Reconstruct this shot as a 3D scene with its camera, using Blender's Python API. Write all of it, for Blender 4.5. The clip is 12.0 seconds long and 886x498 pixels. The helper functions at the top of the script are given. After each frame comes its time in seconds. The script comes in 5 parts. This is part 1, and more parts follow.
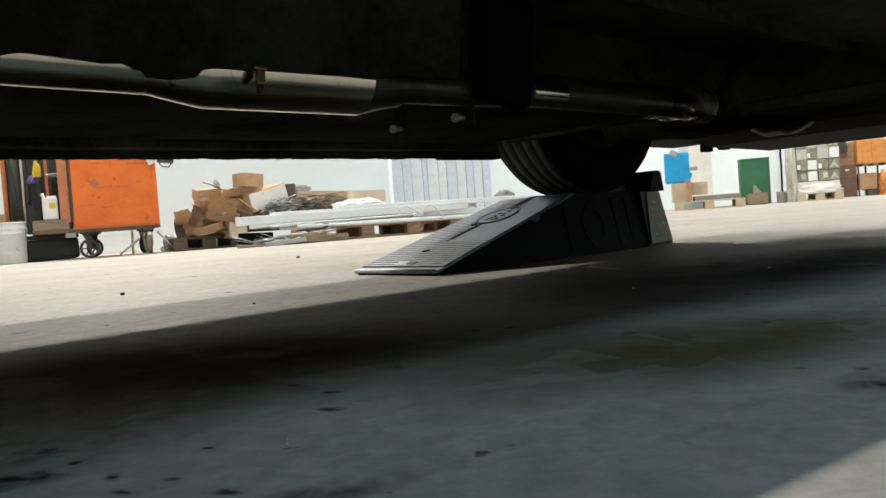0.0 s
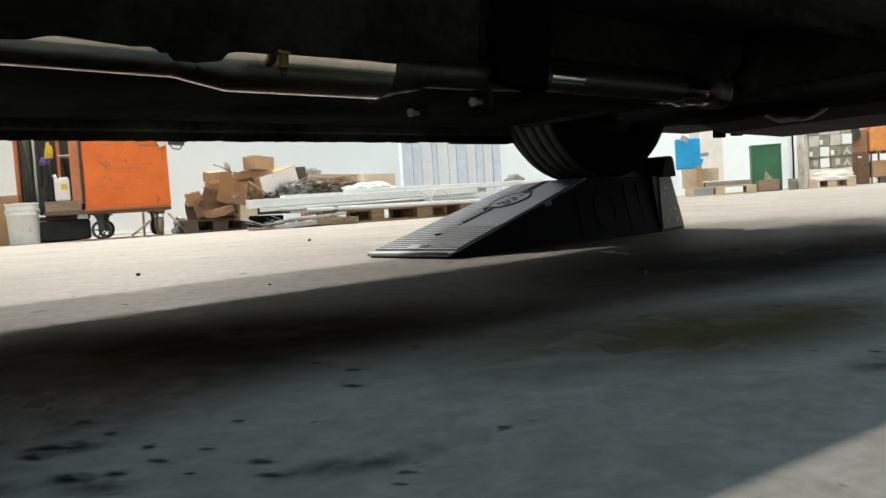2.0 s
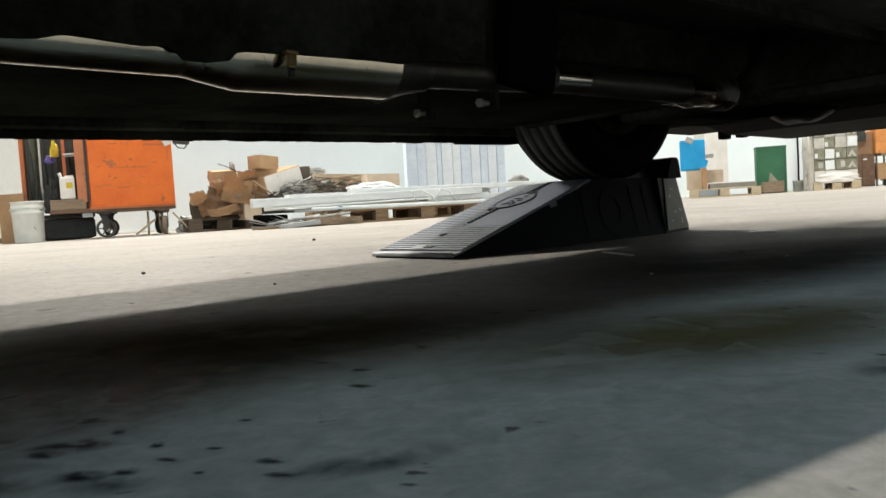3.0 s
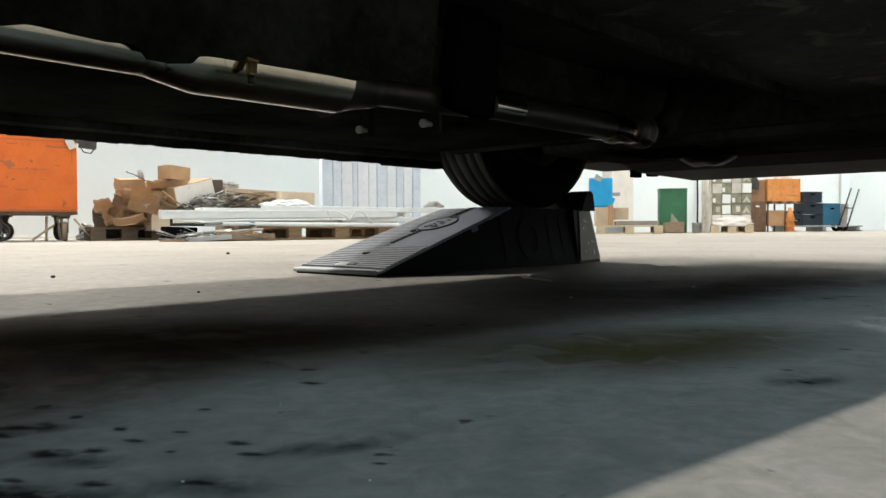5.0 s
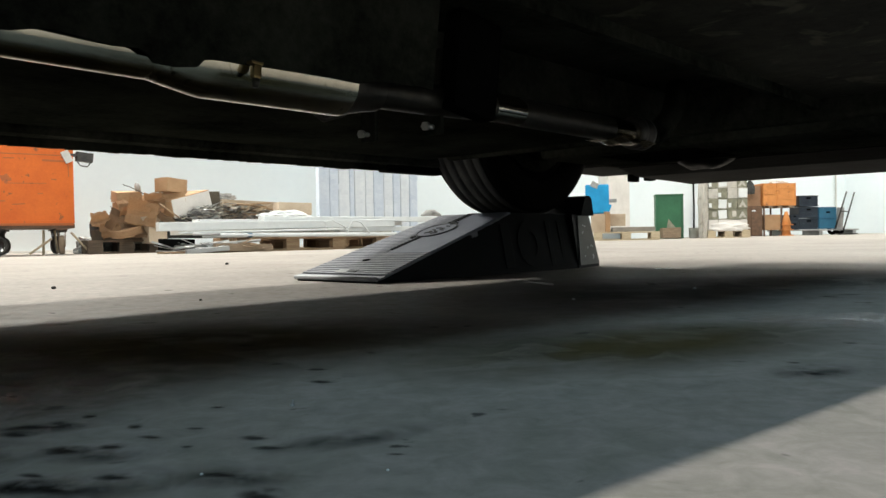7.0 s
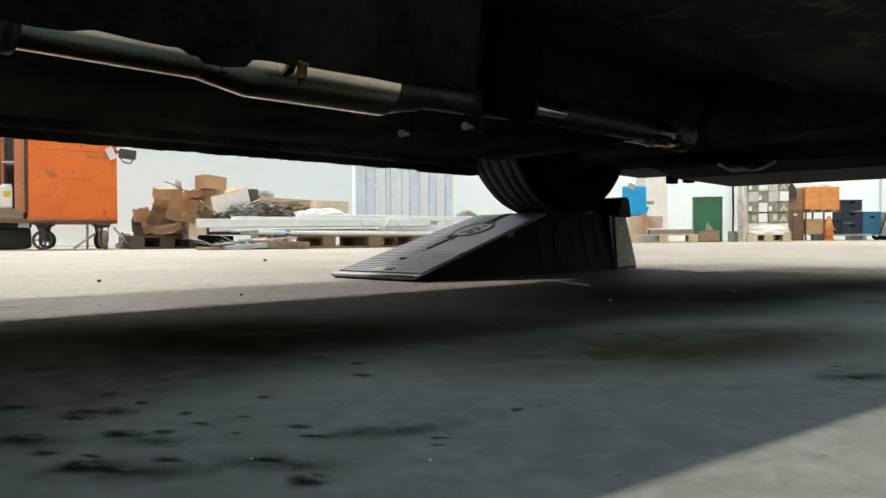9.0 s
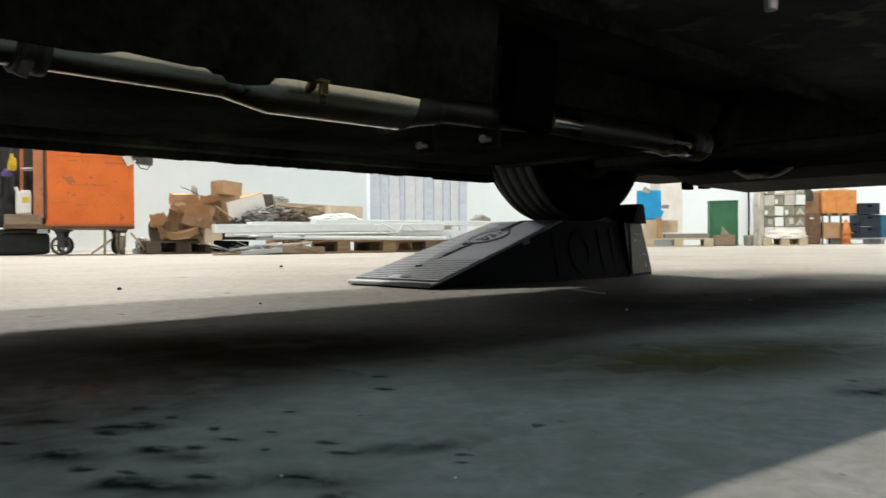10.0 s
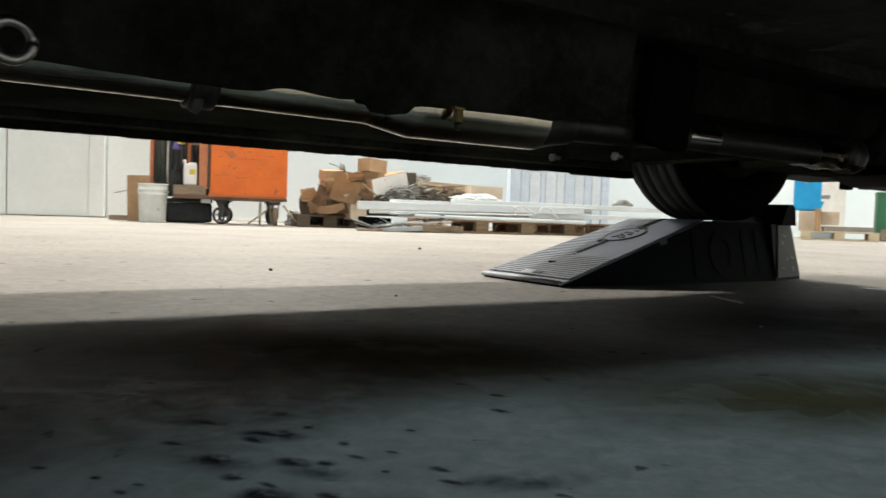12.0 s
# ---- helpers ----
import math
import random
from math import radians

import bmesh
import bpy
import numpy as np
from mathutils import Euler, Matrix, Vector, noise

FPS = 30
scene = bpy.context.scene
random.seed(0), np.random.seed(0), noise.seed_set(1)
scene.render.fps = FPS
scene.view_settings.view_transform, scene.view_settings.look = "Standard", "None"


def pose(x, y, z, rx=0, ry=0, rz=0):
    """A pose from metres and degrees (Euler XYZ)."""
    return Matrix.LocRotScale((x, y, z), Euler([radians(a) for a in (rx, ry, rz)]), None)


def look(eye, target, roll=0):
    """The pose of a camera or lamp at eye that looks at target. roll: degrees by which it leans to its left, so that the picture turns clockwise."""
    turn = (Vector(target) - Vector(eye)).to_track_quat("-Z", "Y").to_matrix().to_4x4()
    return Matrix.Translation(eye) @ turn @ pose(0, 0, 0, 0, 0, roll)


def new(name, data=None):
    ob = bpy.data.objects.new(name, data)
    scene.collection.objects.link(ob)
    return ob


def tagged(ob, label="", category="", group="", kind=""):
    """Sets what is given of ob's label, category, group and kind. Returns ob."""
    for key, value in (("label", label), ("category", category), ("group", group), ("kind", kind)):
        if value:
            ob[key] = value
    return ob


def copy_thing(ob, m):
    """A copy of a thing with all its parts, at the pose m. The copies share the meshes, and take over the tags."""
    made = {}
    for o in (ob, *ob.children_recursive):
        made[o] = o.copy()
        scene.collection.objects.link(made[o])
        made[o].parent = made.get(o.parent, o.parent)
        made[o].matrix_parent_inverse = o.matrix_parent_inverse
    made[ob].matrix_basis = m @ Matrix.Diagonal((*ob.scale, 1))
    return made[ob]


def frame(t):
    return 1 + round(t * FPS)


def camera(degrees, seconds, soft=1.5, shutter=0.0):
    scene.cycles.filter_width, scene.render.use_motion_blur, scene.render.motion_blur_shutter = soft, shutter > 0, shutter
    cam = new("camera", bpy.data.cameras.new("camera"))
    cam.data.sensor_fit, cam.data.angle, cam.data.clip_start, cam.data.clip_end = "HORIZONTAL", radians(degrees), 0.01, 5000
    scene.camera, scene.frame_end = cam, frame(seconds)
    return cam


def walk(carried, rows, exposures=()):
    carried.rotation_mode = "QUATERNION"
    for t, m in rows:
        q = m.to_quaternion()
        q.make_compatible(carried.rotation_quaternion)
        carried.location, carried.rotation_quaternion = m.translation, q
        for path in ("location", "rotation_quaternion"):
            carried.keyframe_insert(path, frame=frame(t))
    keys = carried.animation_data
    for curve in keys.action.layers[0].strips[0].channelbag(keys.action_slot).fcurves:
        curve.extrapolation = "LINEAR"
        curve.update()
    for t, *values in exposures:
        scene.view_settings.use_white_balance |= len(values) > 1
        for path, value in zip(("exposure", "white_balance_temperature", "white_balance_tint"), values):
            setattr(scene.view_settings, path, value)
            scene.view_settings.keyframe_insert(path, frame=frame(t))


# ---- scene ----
cam = camera(59.5, 12.0, soft=1.5, shutter=0.5)
PATH = [
    (0.0, (0.0475, 0.0579, 0.1337), (-0.4821, 5.0263, -0.0537), -4.13),
    (0.5, (0.0437, 0.0533, 0.1310), (-0.4944, 5.0193, -0.0923), -3.98),
    (1.0, (0.0441, 0.0505, 0.1407), (-0.5108, 5.0116, -0.1423), -3.09),
    (1.5, (0.0395, 0.0471, 0.1376), (-0.5567, 5.0029, -0.1544), -3.15),
    (2.0, (0.0389, 0.0438, 0.1328), (-0.5515, 5.0007, -0.1513), -3.69),
    (2.5, (0.0398, 0.0432, 0.1325), (-0.5533, 4.9979, -0.1820), -3.75),
    (4.3, (0.0203, 0.0280, 0.1374), (-0.5479, 4.9940, 0.0098), -0.35),
    (4.5, (0.0204, 0.0206, 0.1263), (-0.3655, 5.0041, -0.0013), -0.31),
    (5.0, (0.0041, 0.0055, 0.1224), (-0.0257, 5.0035, -0.0153), -0.25),
    (5.5, (-0.0000, -0.0000, 0.1282), (-0.0000, 4.9978, -0.0186), -0.49),
    (6.0, (-0.0041, -0.0010, 0.1214), (0.0077, 4.9982, 0.0356), -0.75),
    (6.5, (-0.0021, 0.0002, 0.1204), (-0.0044, 4.9996, 0.0430), -1.10),
    (7.0, (-0.0045, 0.0021, 0.1131), (-0.0146, 5.0014, 0.0352), -1.05),
    (9.0, (-0.0091, -0.0085, 0.1116), (-0.2420, 4.9855, 0.0358), -0.28),
    (9.5, (-0.0077, -0.0104, 0.1141), (-0.2437, 4.9837, 0.0602), -0.30),
    (10.0, (-0.0140, -0.0196, 0.1218), (-0.3352, 4.9698, 0.0714), -0.37),
    (10.5, (-0.0162, -0.0258, 0.1360), (-0.6816, 4.9297, 0.1090), 0.30),
    (11.0, (-0.0151, -0.0268, 0.1416), (-0.8202, 4.9079, 0.1183), 1.49),
    (11.5, (-0.0083, -0.0342, 0.1614), (-0.9431, 4.8763, 0.0432), 1.69),
    (12.0, (0.0044, -0.0531, 0.1683), (-1.1957, 4.7964, -0.0394), 1.93),
]
walk(cam, [(t, look(eye, target, roll)) for t, eye, target, roll in PATH])

# ---- frames of reference: the car stands along s, the hall along its back wall ----
CAR = pose(-0.160, 1.913, 0, 0, 0, 47.72)
HALL = pose(-7.2, 9.3, 0, 0, 0, 33.5)
CEIL = 6.9


# ---- world and light ----
world = bpy.data.worlds.new("sky")
scene.world = world
world.use_nodes = True
wn = world.node_tree
sky = wn.nodes.new("ShaderNodeTexSky")
sky.sky_type, sky.sun_disc = "NISHITA", False
sky.sun_elevation, sky.sun_rotation = radians(55), radians(20)
wn.links.new(sky.outputs[0], wn.nodes["Background"].inputs[0])
wn.nodes["Background"].inputs[1].default_value = 0.10


def daylight(name, m, sx, sy, watts, colour):
    """An unseen area lamp for sky light, placed to fit the floor's shadow edges."""
    d = bpy.data.lights.new(name, "AREA")
    d.shape, d.size, d.size_y, d.energy, d.color = "RECTANGLE", sx, sy, watts, colour
    ob = new(name, d)
    ob.matrix_world = m
    return ob


WARM, COOL = (1.0, 0.99, 0.91), (0.59, 0.87, 1.0)
daylight("roof_light_far", CAR @ pose(-4.5, 2.95, CEIL - 0.02), 16, 0.36, 640, WARM)
daylight("high_window_light", HALL @ pose(1.82, -0.10, 5.95, -62, 0, 0), 2.4, 0.34, 1120, WARM)
# No opening above: lamp added for the front bumper's shadow edge.
daylight("roof_light_cross", CAR @ pose(11.7, 1.5, CEIL - 0.02), 0.40, 10, 930, WARM)
# Added lamp under a closed deck, to brighten the far right wall.
daylight("roof_light_east", HALL @ pose(20.4, -3.2, CEIL - 0.02), 0.6, 5, 440, WARM)
# Turned along the added sill flare, so that shadow edge stays crisp.
daylight("roof_light_near", CAR @ pose(0, -4.80, CEIL - 0.02, 0, 0, -6.6), 10, 0.20, 480, WARM)
daylight("roof_light_back", CAR @ pose(-9, -11.9, CEIL - 0.02), 10, 3.5, 2120, COOL)


# ---- materials ----
def node(nt, kind, **values):
    n = nt.nodes.new(kind)
    for k, v in values.items():
        n.inputs[k.replace("_", " ")].default_value = v
    return n


def surface(name, dark, light, rough=0.6, metal=0.0, scale=6.0, fine=60.0, bump=0.15, spread=0.15, stretch=(1, 1, 1), spots=0.0, spot_colour=(0.02, 0.018, 0.015), coat=0.0, gloss=0.5):
    """A worn surface: colour wanders between two tones at two scales, with relief, uneven gloss and optional dirt spots."""
    m = bpy.data.materials.new(name)
    m.use_nodes = True
    nt = m.node_tree
    p = nt.nodes["Principled BSDF"]
    co = nt.nodes.new("ShaderNodeTexCoord")
    mp = nt.nodes.new("ShaderNodeMapping")
    mp.inputs["Scale"].default_value = stretch
    info = nt.nodes.new("ShaderNodeObjectInfo")
    nt.links.new(co.outputs["Object"], mp.inputs[0])
    off = nt.nodes.new("ShaderNodeVectorMath")
    off.operation = "ADD"
    sc = nt.nodes.new("ShaderNodeMath")
    sc.operation = "MULTIPLY"
    sc.inputs[1].default_value = 17.0
    nt.links.new(info.outputs["Random"], sc.inputs[0])
    nt.links.new(mp.outputs[0], off.inputs[0])
    nt.links.new(sc.outputs[0], off.inputs[1])
    big = node(nt, "ShaderNodeTexNoise", Scale=scale, Detail=6.0, Roughness=0.6)
    small = node(nt, "ShaderNodeTexNoise", Scale=fine, Detail=4.0, Roughness=0.7)
    for n in (big, small):
        nt.links.new(off.outputs[0], n.inputs["Vector"])
    mixv = node(nt, "ShaderNodeMath")
    mixv.operation = "MULTIPLY_ADD"
    nt.links.new(small.outputs[0], mixv.inputs[0])
    mixv.inputs[1].default_value = 0.5
    nt.links.new(big.outputs[0], mixv.inputs[2])
    ramp = nt.nodes.new("ShaderNodeValToRGB")
    ramp.color_ramp.elements[0].position, ramp.color_ramp.elements[1].position = 0.5, 1.0
    ramp.color_ramp.elements[0].color, ramp.color_ramp.elements[1].color = (*dark, 1), (*light, 1)
    nt.links.new(mixv.outputs[0], ramp.inputs[0])
    colour = ramp.outputs[0]
    if spots:
        vor = node(nt, "ShaderNodeTexNoise", Scale=scale * 3.1, Detail=3.0, Roughness=0.65, Distortion=0.6)
        nt.links.new(off.outputs[0], vor.inputs["Vector"])
        cut = nt.nodes.new("ShaderNodeValToRGB")
        cut.color_ramp.elements[0].position, cut.color_ramp.elements[1].position = 0.66 - 0.16 * spots, 0.72 - 0.10 * spots
        nt.links.new(vor.outputs[0], cut.inputs[0])
        mix = nt.nodes.new("ShaderNodeMix")
        mix.data_type = "RGBA"
        nt.links.new(cut.outputs[0], mix.inputs[0])
        nt.links.new(colour, mix.inputs[6])
        mix.inputs[7].default_value = (*spot_colour, 1)
        colour = mix.outputs[2]
    nt.links.new(colour, p.inputs["Base Color"])
    rr = nt.nodes.new("ShaderNodeMapRange")
    rr.inputs[3].default_value, rr.inputs[4].default_value = max(rough - spread, 0.05), min(rough + spread, 1)
    nt.links.new(big.outputs[0], rr.inputs[0])
    nt.links.new(rr.outputs[0], p.inputs["Roughness"])
    p.inputs["Metallic"].default_value = metal
    p.inputs["Coat Weight"].default_value = coat
    p.inputs["Specular IOR Level"].default_value = gloss
    if bump:
        b = node(nt, "ShaderNodeBump", Strength=bump, Distance=0.004)
        nt.links.new(mixv.outputs[0], b.inputs["Height"])
        nt.links.new(b.outputs[0], p.inputs["Normal"])
    return m


M = {
    "wall": surface("painted_wall", (0.755, 0.82, 0.85), (0.815, 0.875, 0.90), 0.7, scale=0.6, fine=9, bump=0.03),
    "wall_panel": surface("sheet_wall", (0.70, 0.70, 0.67), (0.82, 0.82, 0.79), 0.55, scale=0.7, fine=15, bump=0.05),
    "ceiling": surface("ceiling_sheet", (0.12, 0.12, 0.12), (0.18, 0.18, 0.18), 0.7, scale=0.5),
    "wall_grey": surface("grey_sheet_wall", (0.16, 0.16, 0.16), (0.24, 0.24, 0.24), 0.7, scale=0.8, fine=20, bump=0.05),
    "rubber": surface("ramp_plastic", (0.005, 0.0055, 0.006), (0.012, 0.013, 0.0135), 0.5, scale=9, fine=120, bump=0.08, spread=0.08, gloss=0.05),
    # Grey puts the slope's sheen into the colour of black plastic.
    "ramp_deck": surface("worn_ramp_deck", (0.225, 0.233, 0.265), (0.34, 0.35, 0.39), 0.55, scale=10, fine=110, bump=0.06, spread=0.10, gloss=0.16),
    # Darker blue-grey copy of the deck, for the half in shade.
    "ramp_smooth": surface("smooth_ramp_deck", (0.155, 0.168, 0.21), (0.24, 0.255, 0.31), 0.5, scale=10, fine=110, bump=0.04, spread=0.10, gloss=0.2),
    # Darker steel for exhaust lengths that carry no highlight.
    "sooty": surface("sooty_steel", (0.030, 0.029, 0.026), (0.085, 0.080, 0.068), 0.38, 0.7, scale=11, fine=70, bump=0.08, spread=0.08),
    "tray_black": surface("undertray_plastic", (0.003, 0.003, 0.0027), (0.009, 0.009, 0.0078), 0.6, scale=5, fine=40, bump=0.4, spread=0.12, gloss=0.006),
    # Lighter grey than the flanks, for the end panel.
    "rubber_pale": surface("dusty_plastic", (0.10, 0.105, 0.09), (0.18, 0.185, 0.16), 0.6, scale=14, fine=160, bump=0.1),
    # Two tyre tones: sidewall blackened for shade, tread greyed for light.
    "tyre": surface("tyre_rubber", (0.003, 0.003, 0.003), (0.007, 0.007, 0.007), 0.8, scale=12, fine=140, bump=0.2, gloss=0.02),
    "tread": surface("dusty_tread", (0.030, 0.032, 0.032), (0.062, 0.064, 0.062), 0.8, scale=14, fine=120, bump=0.25, gloss=0.1),
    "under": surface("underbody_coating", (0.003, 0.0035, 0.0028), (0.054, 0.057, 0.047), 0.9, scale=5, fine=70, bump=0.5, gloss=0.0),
    # Blacker copy of the underbody coating; the far pan's shade in colour.
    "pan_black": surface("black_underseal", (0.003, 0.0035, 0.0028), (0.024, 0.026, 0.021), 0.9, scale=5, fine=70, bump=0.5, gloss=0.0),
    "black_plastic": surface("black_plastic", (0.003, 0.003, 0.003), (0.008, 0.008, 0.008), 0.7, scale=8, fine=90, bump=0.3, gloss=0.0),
    "steel": surface("exhaust_steel", (0.50, 0.455, 0.37), (0.80, 0.74, 0.61), 0.13, 1.0, scale=9, fine=55, bump=0.008, spread=0.04, spots=0.12, spot_colour=(0.22, 0.19, 0.14)),
    "pan_dusty": surface("dusty_underseal", (0.004, 0.004, 0.003), (0.060, 0.057, 0.045), 0.85, scale=4, fine=34, bump=0.8, gloss=0.1, spots=0.45, spot_colour=(0.085, 0.08, 0.06)),
    # Pale tone paints the light on the foot lip; also colours the label.
    "ramp_lip": surface("scuffed_ramp_lip", (0.22, 0.225, 0.235), (0.38, 0.385, 0.40), 0.5, scale=20, fine=160, bump=0.1),
    "dark_steel": surface("dark_steel", (0.05, 0.05, 0.05), (0.12, 0.11, 0.10), 0.5, 0.8, scale=14, bump=0.3),
    "zinc": surface("zinc_bolt", (0.45, 0.44, 0.42), (0.7, 0.68, 0.65), 0.35, 1.0, scale=30),
    "paint_car": surface("car_paint", (0.03, 0.032, 0.035), (0.045, 0.047, 0.05), 0.3, 0.3, scale=3, bump=0.0, coat=0.6),
    "glass": surface("car_glass", (0.01, 0.012, 0.012), (0.015, 0.017, 0.017), 0.08, scale=3, bump=0.0),
    "orange": surface("orange_steel", (0.66, 0.118, 0.009), (0.83, 0.182, 0.018), 0.5, scale=3.5, fine=40, bump=0.2, spots=0.10, spot_colour=(0.30, 0.10, 0.035)),
    # Darker orange for scraped paint and for cabinet faces toned as shaded.
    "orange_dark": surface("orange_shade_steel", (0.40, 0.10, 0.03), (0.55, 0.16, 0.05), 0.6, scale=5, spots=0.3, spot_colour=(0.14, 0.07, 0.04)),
    "orange_dull": surface("dull_orange_steel", (0.42, 0.13, 0.05), (0.58, 0.21, 0.09), 0.6, scale=5, spots=0.15, spot_colour=(0.22, 0.10, 0.05)),
    "wood_pale": surface("pale_pallet_wood", (0.42, 0.33, 0.21), (0.64, 0.53, 0.37), 0.75, scale=5, fine=45, stretch=(1, 8, 8), bump=0.25),
    "old_tyre": surface("worn_wheel_tread", (0.20, 0.14, 0.09), (0.36, 0.27, 0.19), 0.8, scale=14, bump=0.3),
    "rust": surface("brown_steel", (0.10, 0.06, 0.04), (0.22, 0.13, 0.08), 0.7, 0.3, scale=12, bump=0.4),
    "wood": surface("raw_wood", (0.22, 0.13, 0.07), (0.42, 0.285, 0.165), 0.75, scale=5, fine=45, stretch=(1, 8, 8), bump=0.25),
    "wood_dark": surface("weathered_wood", (0.16, 0.11, 0.07), (0.33, 0.24, 0.16), 0.8, scale=6, fine=45, stretch=(1, 8, 8), bump=0.3),
    # Darker brown wood for the pallet under the heap.
    "wood_brown_dark": surface("dark_damp_wood", (0.07, 0.048, 0.032), (0.17, 0.118, 0.078), 0.8, scale=6, fine=45, stretch=(1, 8, 8), bump=0.3),
    "card": surface("cardboard", (0.32, 0.18, 0.09), (0.50, 0.31, 0.17), 0.85, scale=4, fine=70, bump=0.12),
    # Darker cardboard copies that put shade within the heap into colour.
    "card_dark": surface("damp_cardboard", (0.19, 0.115, 0.065), (0.32, 0.205, 0.125), 0.85, scale=5, fine=70, bump=0.15),
    # Deepest brown: one dark box, and a carton darkened for shade.
    "card_brown_shade": surface("soaked_cardboard", (0.065, 0.05, 0.035), (0.13, 0.105, 0.075), 0.85, scale=5, fine=70, bump=0.2),
    "card_pale": surface("pale_cardboard", (0.42, 0.32, 0.22), (0.60, 0.48, 0.36), 0.85, scale=4, fine=70, bump=0.12),
    "card_white": surface("white_cardboard", (0.62, 0.58, 0.54), (0.78, 0.74, 0.70), 0.75, scale=4, bump=0.1),
    "white": surface("white_plastic", (0.68, 0.70, 0.70), (0.82, 0.83, 0.82), 0.45, scale=5, bump=0.05),
    "white_dirty": surface("soiled_white_plastic", (0.60, 0.60, 0.55), (0.75, 0.75, 0.70), 0.5, scale=9, bump=0.08, spots=0.04, spot_colour=(0.42, 0.40, 0.36)),
    "grey_metal": surface("grey_metal", (0.30, 0.30, 0.30), (0.50, 0.50, 0.49), 0.45, 0.6, scale=8, bump=0.1),
    "film": surface("grey_film", (0.17, 0.165, 0.155), (0.50, 0.49, 0.47), 0.3, scale=9, fine=50, bump=0.8),
    "bluegrey": surface("blue_grey_wrap", (0.56, 0.625, 0.73), (0.71, 0.765, 0.84), 0.4, scale=6, fine=25, bump=0.2),
    "bluewhite": surface("white_wrap", (0.66, 0.70, 0.76), (0.80, 0.83, 0.86), 0.4, scale=6, fine=25, bump=0.2),
    "blue": surface("bright_blue_plastic", (0.005, 0.27, 0.58), (0.01, 0.38, 0.74), 0.5, scale=4, bump=0.05),
    "navy": surface("dark_blue_crate", (0.012, 0.02, 0.035), (0.03, 0.045, 0.06), 0.5, scale=6),
    "teal": surface("teal_crate", (0.02, 0.10, 0.18), (0.03, 0.16, 0.26), 0.5, scale=6),
    "green": surface("green_steel", (0.02, 0.10, 0.045), (0.035, 0.15, 0.07), 0.55, scale=3, fine=30, bump=0.1),
    "wrapfilm": surface("stretch_film", (0.42, 0.39, 0.34), (0.62, 0.58, 0.52), 0.3, scale=7, fine=40, bump=0.5),
    "khaki": surface("khaki_print", (0.14, 0.14, 0.09), (0.34, 0.32, 0.24), 0.5, scale=14),
    "brass": surface("brass", (0.20, 0.15, 0.07), (0.40, 0.31, 0.15), 0.42, 1.0, scale=20),
    "crate_orange": surface("faded_orange_board", (0.56, 0.20, 0.05), (0.74, 0.32, 0.10), 0.7, scale=5, fine=40, bump=0.2, spots=0.2, spot_colour=(0.22, 0.10, 0.05)),
    "crate_brown": surface("brown_boards", (0.22, 0.12, 0.065), (0.36, 0.205, 0.115), 0.7, scale=5, fine=40, bump=0.2),
    "slab": surface("grey_stone", (0.16, 0.145, 0.125), (0.30, 0.275, 0.24), 0.8, scale=8, fine=60, bump=0.3),
    "lamp_clear": surface("headlamp_lens", (0.55, 0.56, 0.57), (0.68, 0.69, 0.70), 0.12, scale=6, bump=0.0, coat=0.5),
    "lamp_red": surface("red_lamp_lens", (0.25, 0.01, 0.01), (0.35, 0.02, 0.02), 0.15, scale=6, bump=0.0, coat=0.5),
    # Dark badge tone, with the relief's shade put into the colour.
    "badge": surface("dark_badge", (0.03, 0.031, 0.034), (0.07, 0.072, 0.078), 0.5, scale=30, fine=200, bump=0.1, gloss=0.1),
    "foil": surface("thin_foil", (0.72, 0.72, 0.72), (0.85, 0.85, 0.85), 0.16, 1.0, scale=40, fine=200, bump=0.1),
    "yellow": surface("yellow_plastic", (0.55, 0.38, 0.02), (0.75, 0.55, 0.04), 0.5, scale=6),
    "violet": surface("violet_cloth", (0.10, 0.07, 0.25), (0.16, 0.12, 0.35), 0.8, scale=12),
    "cylinder_green": surface("grey_green_paint", (0.06, 0.07, 0.05), (0.12, 0.13, 0.09), 0.4, scale=8),
    # Dark tone for cloth, stones and blocks that stand in for shade.
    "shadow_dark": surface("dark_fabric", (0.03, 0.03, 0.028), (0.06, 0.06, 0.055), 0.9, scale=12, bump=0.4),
    "lamp_glass": surface("floodlight_glass", (0.6, 0.58, 0.54), (0.75, 0.72, 0.68), 0.2, scale=10),
}


